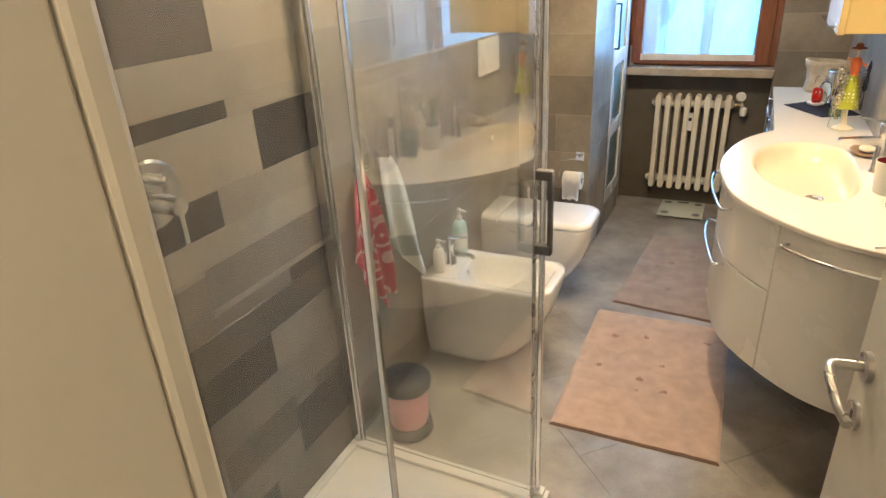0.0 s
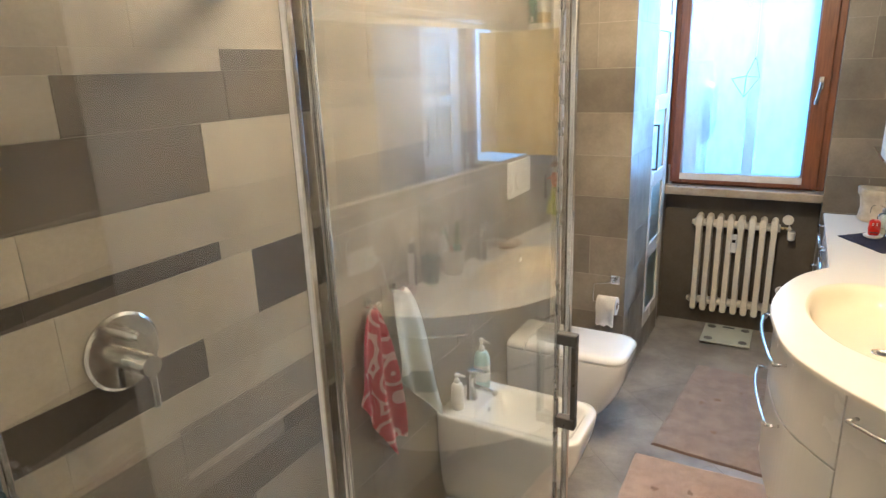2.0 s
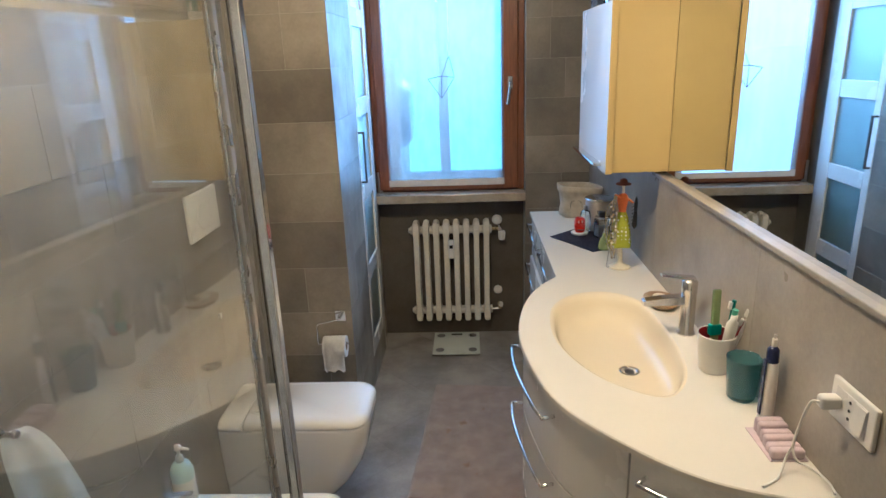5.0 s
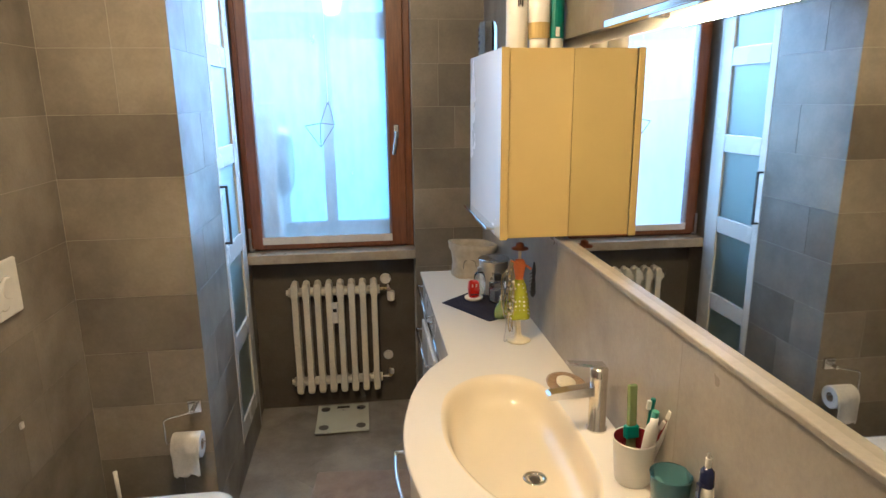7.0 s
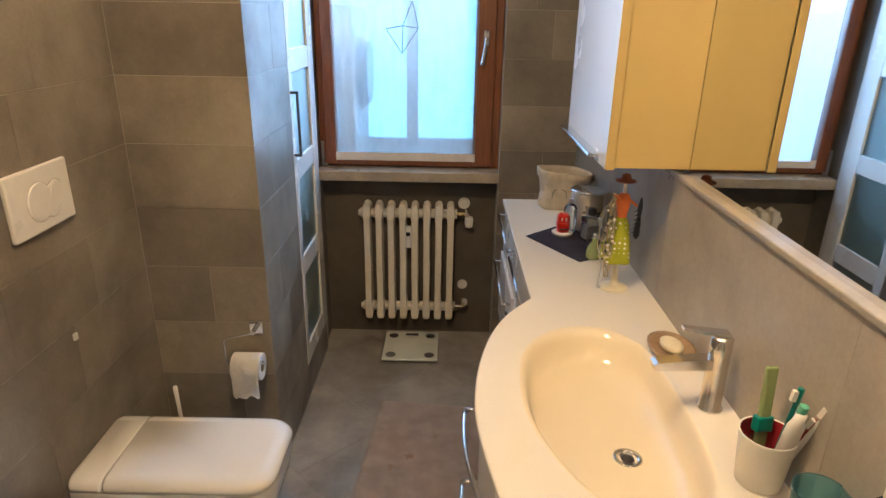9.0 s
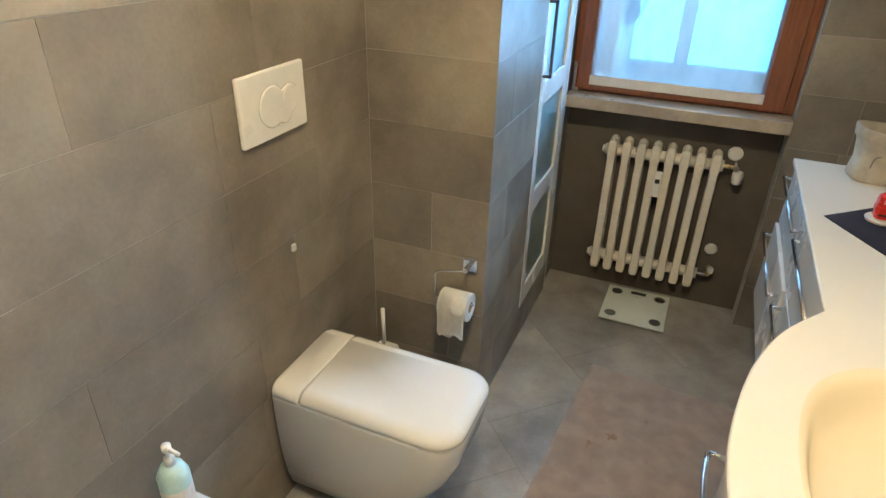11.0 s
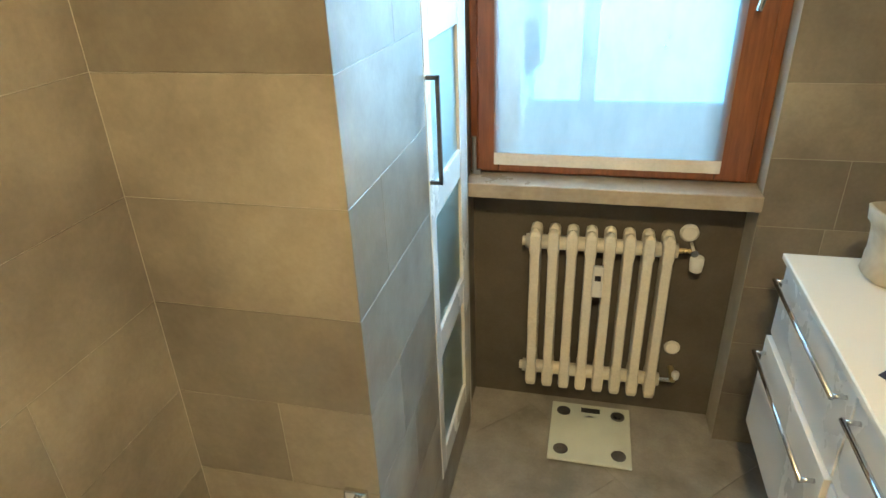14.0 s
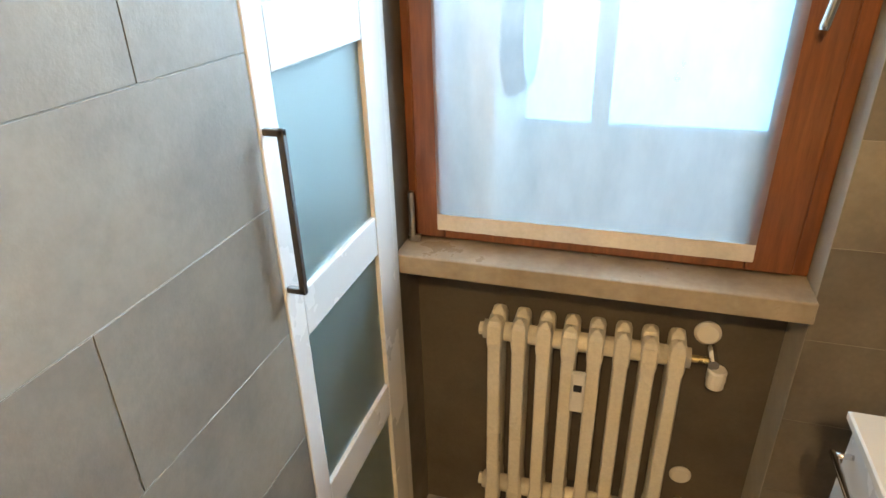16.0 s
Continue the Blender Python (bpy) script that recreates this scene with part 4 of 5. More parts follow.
frb = thing("frosted_bottle", 0.350, 3.672, ZN, "slim clear bottle with a steel collar on the napkin", "bottle")
part("flask", turned([(0.023, 0.0005), (0.025, 0.004), (0.025, 0.085), (0.018, 0.100), (0.009, 0.106)], (0.348, 3.668, ZN), 24), CLEAR_PLASTIC, frb, smooth=True)
part("cap", turned([(0.0095, 0.1062), (0.0095, 0.124), (0.006, 0.127)], (0.348, 3.668, ZN), 18), STEEL, frb, "steel cap", True)
perf = thing("perfume_bottle", 0.408, 3.565, ZN, "square clear perfume bottle with a black cap", "bottle")
turn_p = pose(0.406, 3.566, ZN, 0, 0, 24)
for nm, bmx, mt in (("flask", box(-0.032, -0.020, 0.0003, 0.032, 0.020, 0.088, 0.004), CLEAR_PLASTIC), ("fluid", box(-0.027, -0.015, 0.006, 0.027, 0.015, 0.056, 0.002), surface("grey_fluid", (0.44, 0.46, 0.52), 0.2)), ("collar", turned([(0.010, 0.0882), (0.010, 0.094)], (0, 0, 0), 18), STEEL), ("cap", turned([(0.0155, 0.0942), (0.0160, 0.097), (0.0160, 0.116), (0.013, 0.120)], (0, 0, 0), 22), BLACK)):
    part(nm, bmx, mt, perf).matrix_world = turn_p
grn = thing("green_perfume_bottle", 0.380, 3.372, ZN, "small olive green glass bottle with narrow neck", "bottle")
part("flask", turned([(0.024, 0.0005), (0.027, 0.004), (0.025, 0.030), (0.016, 0.050), (0.0085, 0.058), (0.0085, 0.072)], (0.378, 3.374, ZN), 24), GREEN_GLASS, grn, smooth=True)
part("cap", turned([(0.0095, 0.0722), (0.0098, 0.086), (0.007, 0.089)], (0.378, 3.374, ZN), 18), STEEL, grn, "steel cap", True)
can = thing("metal_canister", 0.405, 3.70, CT, "brushed metal canister with a glossy lid", "canister")
part("shell", turned([(0.060, 0), (0.063, 0.003), (0.063, 0.142), (0.060, 0.146)], (0.418, 3.706, ZN), 36), surface("pale_tin", (0.62, 0.57, 0.50), 0.35, 0.7), can, smooth=True)
part("lid", turned([(0.067, 0.1462), (0.069, 0.149), (0.068, 0.154), (0.060, 0.157), (0.0, 0.158)], (0.418, 3.706, ZN), 36), CHROME, can, smooth=True)
bagp = thing("canvas_bag", 0.37, 3.99, CT, "slouching beige canvas storage bag with folded rim", "bag")
rings = []
for z, s in ((0, 0.85), (0.012, 1.0), (0.05, 0.93), (0.085, 0.92), (0.125, 1.04), (0.128, 1.08), (0.155, 1.10), (0.158, 1.04), (0.14, 1.0), (0.05, 0.9)):
    rings.append([(0.374 + 0.104 * s * math.copysign(abs(math.cos(a)) ** 0.7, math.cos(a)) + 0.004 * math.sin(3 * a + z * 60), 3.99 + 0.075 * s * math.copysign(abs(math.sin(a)) ** 0.7, math.sin(a)) + 0.004 * math.cos(4 * a + z * 45), CT + 0.0005 + z * 1.03 * (1.0 - 0.06 * math.cos(a) * min(1.0, z / 0.12))) for a in [2 * math.pi * k / 28 for k in range(28)]])
part("sack", loft(rings, False), JUTE, bagp, smooth=True)
part("base", turned([(0.07, 0.0), (0.07, 0.004)], (0.375, 3.99, CT + 0.0004), 20), JUTE, bagp)
part("stitching", tube(spline([(0.318, 3.930, CT + 0.05), (0.322, 3.922, CT + 0.085), (0.345, 3.920, CT + 0.095), (0.372, 3.919, CT + 0.085), (0.378, 3.920, CT + 0.05)], 5), 0.002, 6), DARK_METAL, bagp)

JX, JY = 0.390, 3.140
dollm = bmesh.new()
prof = [(0.042, 0), (0.044, 0.003), (0.036, 0.008), (0.016, 0.016), (0.011, 0.03), (0.0095, 0.094), (0.012, 0.098), (0.046, 0.092), (0.047, 0.096), (0.038, 0.150), (0.025, 0.205), (0.0145, 0.228), (0.0135, 0.232), (0.017, 0.250), (0.022, 0.278), (0.015, 0.296), (0.0055, 0.301), (0.005, 0.330), (0.012, 0.333), (0.029, 0.335), (0.029, 0.339), (0.015, 0.342), (0.013, 0.354), (0.005, 0.358)]
turned(prof, (JX, JY, CT), 28, dollm)
for i, v in enumerate(dollm.verts):
    h = v.co.z - CT
    if 0.085 < h < 0.22:
        a = math.atan2(v.co.y - JY, v.co.x - JX)
        k = (0.22 - h) / 0.13
        v.co.x += (0.005 * math.cos(a) * math.sin(5 * a) - 0.006) * k
        v.co.y += 0.005 * math.sin(a) * math.sin(5 * a) * k
tube(spline([(JX, JY + 0.012, CT + 0.282), (JX + 0.022, JY, CT + 0.276), (JX + 0.040, JY - 0.004, CT + 0.262)], 4), 0.0042, 8, dollm)
tube(spline([(JX, JY - 0.012, CT + 0.282), (JX - 0.018, JY - 0.016, CT + 0.290), (JX - 0.036, JY - 0.018, CT + 0.302)], 4), 0.0042, 8, dollm)
doll = tagged(mesh_object("jewellery_stand", dollm, [IVORY, DOTTED, ORANGE, TERRACOTTA], True), "jewellery stand shaped as a small dress form in lime and orange", "jewellery stand")
for f in doll.data.polygons:
    h = f.center.z - CT
    f.material_index = 1 if 0.0905 < h < 0.229 and abs(f.center.x - JX) + abs(f.center.y - JY) > 0.010 else 2 if 0.229 < h < 0.3005 else 3 if h > 0.331 else 0
beads = thing("necklace", JX - 0.04, JY - 0.02, CT + 0.10, "gilt bead necklaces hanging from the jewellery stand", "necklace")
for k in range(5):
    r2 = random.Random(k)
    top = (JX - 0.036 + 0.003 * k, JY - 0.018, CT + 0.300)
    low = 0.048 + 0.022 * (k % 3)
    pts = [top] + [(JX - 0.046 - 0.004 * k + r2.uniform(-0.004, 0.004), JY - 0.030 + 0.003 * k, CT + 0.300 - (0.300 - low) * j / 4) for j in range(1, 4)] + [(JX - 0.040 + 0.003 * k, JY - 0.036, CT + low)] + [(JX - 0.028 - 0.003 * k + r2.uniform(-0.003, 0.003), JY - 0.040 + 0.003 * k, CT + low + (0.300 - low) * j / 4) for j in range(1, 4)] + [top]
    part("chain", tube(spline(pts, 6), 0.0016, 6), (GOLD, STEEL)[k % 2], beads, smooth=True)
for k in range(30):
    r2 = random.Random(40 + k)
    part("bead", ball((JX - 0.040 + r2.uniform(-0.013, 0.011), JY - 0.032 + r2.uniform(-0.008, 0.006), CT + 0.085 + 0.0066 * k), r2.uniform(0.0036, 0.0058), seg=8), (IVORY, GOLD, PAPER, DARK_METAL)[k % 4], beads, smooth=True)
part("pendant", tube(spline([(JX - 0.052, JY - 0.034, CT + 0.090), (JX - 0.055, JY - 0.036, CT + 0.055), (JX - 0.060, JY - 0.036, CT + 0.020), (JX - 0.054, JY - 0.036, CT + 0.012), (JX - 0.049, JY - 0.036, CT + 0.020)], 5), 0.0016, 6), STEEL, beads, smooth=True)
dark_comb = thing("hair_clip", JX + 0.045, JY, CT + 0.15, "black toothed hair clip hooked on the jewellery stand", "hair clip")
clip = loft([[(JX + 0.048 + 0.0002 * z * 1000 * 0.09 + 0.009 * s * math.cos(a * math.pi / 5), JY - 0.006 + 0.005 * s * math.sin(a * math.pi / 5), CT + 0.160 + z) for a in range(10)] for z, s in ((0, 0.3), (0.012, 1.1), (0.05, 0.9), (0.07, 0.6), (0.10, 0.85), (0.128, 0.3))])
part("clip", clip, BLACK, dark_comb, smooth=True)
for k in range(6):
    part("tooth", rod((JX + 0.044, JY - 0.006, CT + 0.185 + 0.013 * k), (JX + 0.034, JY - 0.008, CT + 0.180 + 0.013 * k), 0.0022, 0.001, 6), BLACK, dark_comb)

# ---- sanitary ware ----


def d_ring(x0, x1, y0, y1, z, r, n=8, back=0.01):
    """Plan outline of a wall-mounted body, rounded at its front (x1) with radius r."""
    pts = [(x0, y0 + back, z), (x0 + back, y0, z)]
    for k in range(n + 1):
        a = -math.pi / 2 + math.pi / 2 * k / n
        pts.append((x1 - r + r * math.cos(a), y0 + r + r * math.sin(a), z))
    for k in range(n + 1):
        a = math.pi / 2 * k / n
        pts.append((x1 - r + r * math.cos(a), y1 - r + r * math.sin(a), z))
    return pts + [(x0 + back, y1, z), (x0, y1 - back, z)]


def pan(y0, y1, top):
    rings = []
    m, w = (y0 + y1) / 2, (y1 - y0) / 2
    for z, front, half, r in ((0.020, -0.900, 0.62, 0.06), (0.026, -0.868, 0.70, 0.07), (0.050, -0.815, 0.78, 0.08), (0.10, -0.745, 0.86, 0.09), (0.17, -0.686, 0.925, 0.098), (0.25, -0.640, 0.97, 0.098), (0.33, -0.612, 0.993, 0.09), (top - 0.04, -0.602, 1.0, 0.083), (top - 0.012, -0.599, 1.0, 0.080), (top - 0.002, -0.602, 0.99, 0.078)):
        rings.append(d_ring(LEFT + 0.001, front, m - w * half, m + w * half, z, r))
    return rings


wc = thing("toilet", -0.9, 2.91, 0.020, "white wall-hung ceramic toilet with closed lid", "toilet")
part("bowl", loft(pan(2.738, 3.066, 0.431)), CERAMIC, wc, smooth=True)
lid_rings = [d_ring(-1.068, f, 2.738 + e, 3.066 - e, z, r) for z, f, e, r in ((0.4300, -0.600, 0.002, 0.078), (0.4330, -0.597, -0.001, 0.081), (0.4420, -0.5985, 0.0005, 0.080), (0.4500, -0.604, 0.005, 0.077), (0.4565, -0.614, 0.013, 0.070), (0.4610, -0.628, 0.025, 0.060), (0.4622, -0.645, 0.040, 0.05))]
part("lid", loft(lid_rings), CERAMIC, wc, smooth=True)
hb_rings = [d_ring(LEFT + 0.002, -1.0705, 2.738 + e, 3.066 - e, z, 0.006) for z, e in ((0.4300, 0.0), (0.4420, 0.0005), (0.4500, 0.005), (0.4565, 0.013), (0.4610, 0.025), (0.4622, 0.040))]
part("hinge_cover", loft(hb_rings), CERAMIC, wc, smooth=True)

bd = thing("bidet", -0.9, 2.23, 0.020, "white wall-hung ceramic bidet", "bidet")
TB = 0.430
outer = pan(2.062, 2.402, TB)
outer.append(d_ring(LEFT + 0.001, -0.606, 2.068, 2.396, TB + 0.0, 0.066))
for z, x0, f, e, r in ((TB + 0.0005, -1.025, -0.632, 0.036, 0.055), (TB - 0.012, -1.02, -0.642, 0.043, 0.052), (TB - 0.07, -1.0, -0.670, 0.066, 0.05), (TB - 0.11, -0.97, -0.715, 0.095, 0.05), (TB - 0.12, -0.93, -0.78, 0.125, 0.035)):
    outer.append(d_ring(x0, f, 2.062 + e, 2.402 - e, z, r))
part("bowl", loft(outer), CERAMIC, bd, smooth=True)
part("overflow", rod((-1.0195, 2.232, TB - 0.035), (-1.010, 2.232, TB - 0.035), 0.012, seg=18), CHROME, bd)
btap = thing("bidet_tap", -1.09, 2.232, TB, "chrome bidet mixer tap", "tap")
part("column", turned([(0.024, 0), (0.024, 0.004), (0.02, 0.008), (0.019, 0.085), (0.020, 0.09), (0.020, 0.115), (0.014, 0.12)], (-1.09, 2.232, TB + 0.001), 24), CHROME, btap, smooth=True)
part("spout", rod((-1.09, 2.232, TB + 0.060), (-0.985, 2.232, TB + 0.052), 0.0105, 0.010), CHROME, btap, smooth=True)
part("aerator", ball((-0.985, 2.232, TB + 0.050), 0.0135), STEEL, btap, smooth=True)
part("lever", loft([[(-1.09 + dx, 2.232 + w * c, TB + zc + 0.0035 * s) for c, s in ((-1, -1), (1, -1), (1, 1), (-1, 1))] for dx, zc, w in ((-0.012, 0.124, 0.012), (0.02, 0.128, 0.011), (0.075, 0.138, 0.007))]), CHROME, btap)


def pump_bottle(x, y, z, h, r, material, label, turn=0.0):
    b = thing("soap_dispenser", x, y, z, label, "soap bottle", "soap bottles on the bidet")
    part("body", turned([(r * 0.9, 0), (r, 0.005), (r, h * 0.62), (r * 0.75, h * 0.72), (0.011, h * 0.76)], (x, y, z), 22), material, b, smooth=True)
    pm = turned([(0.0115, h * 0.76), (0.0115, h * 0.84), (0.0045, h * 0.85), (0.0045, h * 0.93), (0.010, h * 0.935), (0.010, h)], (x, y, z), 14)
    d = Vector((math.cos(turn), math.sin(turn), 0))
    rod(Vector((x, y, z + h * 0.965)), Vector((x, y, z + h * 0.945)) + d * 0.034, 0.0055, 0.004, 10, pm)
    part("pump", pm, PLASTIC, b, smooth=True)
    part("label", turned([(r * 1.008, h * 0.18), (r * 1.008, h * 0.5)], (x, y, z), 22), PAPER, b)
    return b


pump_bottle(-1.105, 2.140, TB + 0.001, 0.150, 0.025, PLASTIC, "white pump soap bottle on the bidet", 0.2)
pump_bottle(-1.092, 2.335, TB + 0.001, 0.222, 0.034, SKIN_WHITE, "pale aqua pump soap bottle on the bidet", 0.0)

plate = thing("flush_plate", -1.155, 2.89, 1.148, "white dual-flush plate with cloud-shaped buttons", "flush plate")
part("cover", box(LEFT + 0.0005, 2.765, 1.149, LEFT + 0.015, 3.014, 1.313, 0.005), PLASTIC, plate)


def cloud(circles, x0, x1, inset):
    """A relief whose outline is the union of circles (y, z, radius), round the first one's centre."""
    cy, cz, _ = circles[0]
    rings = []
    for x, e in ((x0, 0.0), (x1, inset)):
        ring_ = []
        for k in range(96):
            dy, dz = math.cos(2 * math.pi * k / 96), math.sin(2 * math.pi * k / 96)
            far = 0.0
            for py, pz, q in circles:
                m = (py - cy) * dy + (pz - cz) * dz
                h = (py - cy) ** 2 + (pz - cz) ** 2 - q * q
                if m * m - h > 0:
                    far = max(far, m + math.sqrt(m * m - h))
            ring_.append((x, cy + dy * (far - e), cz + dz * (far - e)))
        rings.append(ring_)
    return loft(rings)


# Grey rim round the same-coloured buttons: the groove's shade put into colour.
GREY_LINE = surface("shadow_line", (0.46, 0.43, 0.38), 0.6)
part("joint", cloud([(2.878, 1.226, 0.0515), (2.922, 1.205, 0.0315), (2.945, 1.232, 0.0375)], LEFT + 0.0150, LEFT + 0.0156, 0.0001), GREY_LINE, plate)
part("button", cloud([(2.878, 1.226, 0.050), (2.922, 1.205, 0.030), (2.945, 1.232, 0.036)], LEFT + 0.0152, LEFT + 0.0182, 0.003), PLASTIC, plate)
part("button", cloud([(2.948, 1.234, 0.031)], LEFT + 0.0184, LEFT + 0.0200, 0.002), PLASTIC, plate)

part_cap = tagged(mesh_object("screw_cap", box(LEFT + 0.0002, 2.906, 0.812, LEFT + 0.008, 2.922, 0.832, 0.002), PLASTIC), "small white square cap on the tiles", "cap")

tph = thing("paper_holder", -0.80, 3.35, 0.62, "chrome toilet paper holder on the wall", "paper holder")
part("rosette", box(-0.825, 3.346, 0.602, -0.775, 3.3595, 0.652, 0.003), CHROME, tph)
part("stem", rod((-0.80, 3.346, 0.627), (-0.80, 3.305, 0.627), 0.008), CHROME, tph)
part("wire", tube(spline([(-0.80, 3.306, 0.627), (-0.85, 3.300, 0.617), (-0.895, 3.295, 0.607), (-0.898, 3.292, 0.575), (-0.897, 3.290, 0.520), (-0.875, 3.290, 0.515), (-0.76, 3.290, 0.515)], 5), 0.0035, 8), CHROME, tph, smooth=True)
roll = thing("toilet_roll", -0.815, 3.29, 0.47, "white toilet paper roll with a loose end", "toilet paper")
rm = bmesh.new()
ring = lambda r, x: [(x, 3.290 + r * math.cos(2 * math.pi * k / 36), 0.503 + r * math.sin(2 * math.pi * k / 36)) for k in range(36)]
rings = [ring(0.0205, -0.872), ring(0.047, -0.872), ring(0.0485, -0.870), ring(0.0485, -0.772), ring(0.047, -0.770), ring(0.0205, -0.770), ring(0.0205, -0.872)]
part("paper", loft(rings, False, rm), PAPER, roll, smooth=False)
part("core", rod((-0.871, 3.290, 0.503), (-0.771, 3.290, 0.503), 0.0204, seg=24, caps=False), surface("cardboard", (0.36, 0.28, 0.20), 0.9), roll)
fl = [bm_ for bm_ in [bmesh.new()]][0]
cols = []
for i in range(9):
    x = -0.868 + 0.094 * i / 8
    cols.append([fl.verts.new((x, 3.290 - 0.0495 * math.cos(a) - 0.002 * math.sin(i * 0.8) * k, 0.503 + 0.0495 * math.sin(a) - d)) for k, (a, d) in enumerate(((1.2, 0), (0.7, 0), (0.2, 0), (0, 0.03), (0, 0.07 + 0.012 * math.sin(i * 1.1)), (0, 0.095 + 0.010 * (i / 8) + 0.006 * math.sin(i * 2.1))))])
for a, b in zip(cols, cols[1:]):
    for k in range(5):
        fl.faces.new((a[k], b[k], b[k + 1], a[k + 1]))
bmesh.ops.solidify(fl, geom=fl.faces[:], thickness=0.0008)
part("loose_end", fl, PAPER, roll, smooth=True)

tbr = thing("toilet_brush", -1.055, 3.22, 0.0, "white toilet brush standing in its holder", "toilet brush")
part("holder", box(-1.097, 3.178, 0.0, -1.013, 3.262, 0.300, 0.018, 4), PLASTIC, tbr)
part("handle", rod((-1.055, 3.22, 0.298), (-1.060, 3.22, 0.458), 0.0060, 0.0075), PLASTIC, tbr, smooth=True)

# ---- towels ----


def hanging(name, label, hook, y0, y1, z1, material, folds, slant, depth=0.03, top_w=0.02, lean=0.0, low=0.8, widen=0.75):
    """A towel hung by a corner from a hook: narrow above, spread in folds below."""
    bm = bmesh.new()
    hx, hy, hz = hook
    nu, nv = 44, 34
    grid = []
    for j in range(nv + 1):
        v = j / nv
        row = []
        for i in range(nu + 1):
            u = i / nu
            spread_ = v ** widen
            a, b = hy + (y0 - hy) * spread_ - top_w * (1 - v), hy + (y1 - hy) * spread_ + top_w * (1 - v)
            y = a + (b - a) * u
            length = (hz - z1) * (low + (1 - low) * min(1.0, u / slant)) * (1.0 + 0.025 * math.sin(folds * math.pi * u))
            z = hz - length * v
            x = hx + depth * (0.35 + 0.65 * v) * (0.5 + 0.5 * math.sin(folds * math.pi * u + 1.3 * math.sin(3 * v))) - 0.008 * math.sin(9 * u + 4 * v) * (1 - v)
            row.append(bm.verts.new((max(x, LEFT + 0.004), y + lean * v, z)))
        grid.append(row)
    for a, b in zip(grid, grid[1:]):
        for i in range(nu):
            bm.faces.new((a[i], a[i + 1], b[i + 1], b[i]))
    bmesh.ops.solidify(bm, geom=bm.faces[:], thickness=-0.006)
    return tagged(mesh_object(name, bm, material, True), label, "towel", "towels on the wall hooks")


def wall_hook(y, z):
    h = thing("wall_hook", LEFT, y, z, "small chrome wall hook", "hook", "wall hooks")
    part("base", rod((LEFT + 0.0005, y, z), (LEFT + 0.008, y, z), 0.016, seg=20), CHROME, h, smooth=False)
    part("peg", rod((LEFT + 0.008, y, z), (LEFT + 0.040, y, z + 0.004), 0.006), CHROME, h)
    part("knob", ball((LEFT + 0.042, y, z + 0.005), 0.010), CHROME, h, smooth=True)


wall_hook(1.680, 1.030)
wall_hook(1.820, 1.034)
hanging("hand_towel", "raspberry terry towel with pale rings hung from a hook", (LEFT + 0.016, 1.680, 1.014), 1.560, 1.806, 0.490, RASPBERRY, 4, 0.62, 0.044, 0.016, 0.0, 0.52, 0.62)
hanging("hand_towel", "pale mint terry towel with a grey band hung from a hook", (LEFT + 0.014, 1.822, 1.036), 1.788, 2.068, 0.470, MINT, 3, 0.85, 0.040, 0.016, 0.0, 0.58, 0.48)


def draped(y, x0, x1, z0, z1):
    """A towel that hangs across the end of the shower, folded towards the doorway."""
    bm, nu, nv, grid = bmesh.new(), 26, 22, []
    for j in range(nv + 1):
        v, row = j / nv, []
        for i in range(nu + 1):
            u = i / nu
            wide = (x1 - x0) * (0.35 + 0.65 * min(1.0, v * 1.6))
            row.append(bm.verts.new((x0 + wide * u, y - 0.022 * v * (0.5 + 0.5 * math.sin(9 * u + 2 * v)), z1 - (z1 - z0) * v - 0.05 * u * v)))
        grid.append(row)
    for a_, b_ in zip(grid, grid[1:]):
        for i in range(nu):
            bm.faces.new((a_[i], a_[i + 1], b_[i + 1], b_[i]))
    bmesh.ops.solidify(bm, geom=bm.faces[:], thickness=0.007)
    return tagged(mesh_object("bath_towel", bm, BLUE_CLOTH, True), "petrol blue bath towel hung at the end of the shower", "towel", "towels on the wall hooks")


wall_hook(0.600, 1.085)
draped(0.606, LEFT + 0.012, -0.985, 0.40, 1.09)

# ---- shower ----
SX, SY0, SY1, SH = -0.445, 0.703, 1.482, 2.02
SYW = 0.628
tray = thing("shower_tray", -0.80, 1.06, 0.0, "low white shower tray", "shower tray")
tm = box(LEFT + 0.001, SYW - 0.02, 0.0, SX + 0.035, SY1 + 0.022, 0.018)
for c in ((LEFT + 0.001, SYW - 0.02, SX + 0.035, SYW + 0.035), (LEFT + 0.001, SY1 - 0.035, SX + 0.035, SY1 + 0.022)):
    box(c[0], c[1], 0.0181, c[2], c[3], 0.034, 0.004, bm=tm)
for c in ((SX - 0.035, SYW + 0.0352, SX + 0.035, SY1 - 0.0352), (LEFT + 0.001, SYW + 0.0352, LEFT + 0.03, SY1 - 0.0352)):
    box(c[0], c[1], 0.0181, c[2], c[3], 0.034, 0.004, bm=tm)
part("basin", tm, CERAMIC, tray)
part("waste_cover", turned([(0.055, 0), (0.055, 0.004), (0.045, 0.006)], (-0.80, 1.06, 0.0182), 28), CHROME, tray)
shower = thing("shower_enclosure", -0.80, 1.06, 0.034, "square glass shower enclosure with chrome profiles and a sliding door", "shower")
ZB = 0.0345


def upright(x0, y0, x1, y1, material=CHROME, name="profile", bevel=0.003, z1=SH):
    return beam(name, (x0, y0, ZB, x1, y1, z1), material, shower, bevel)


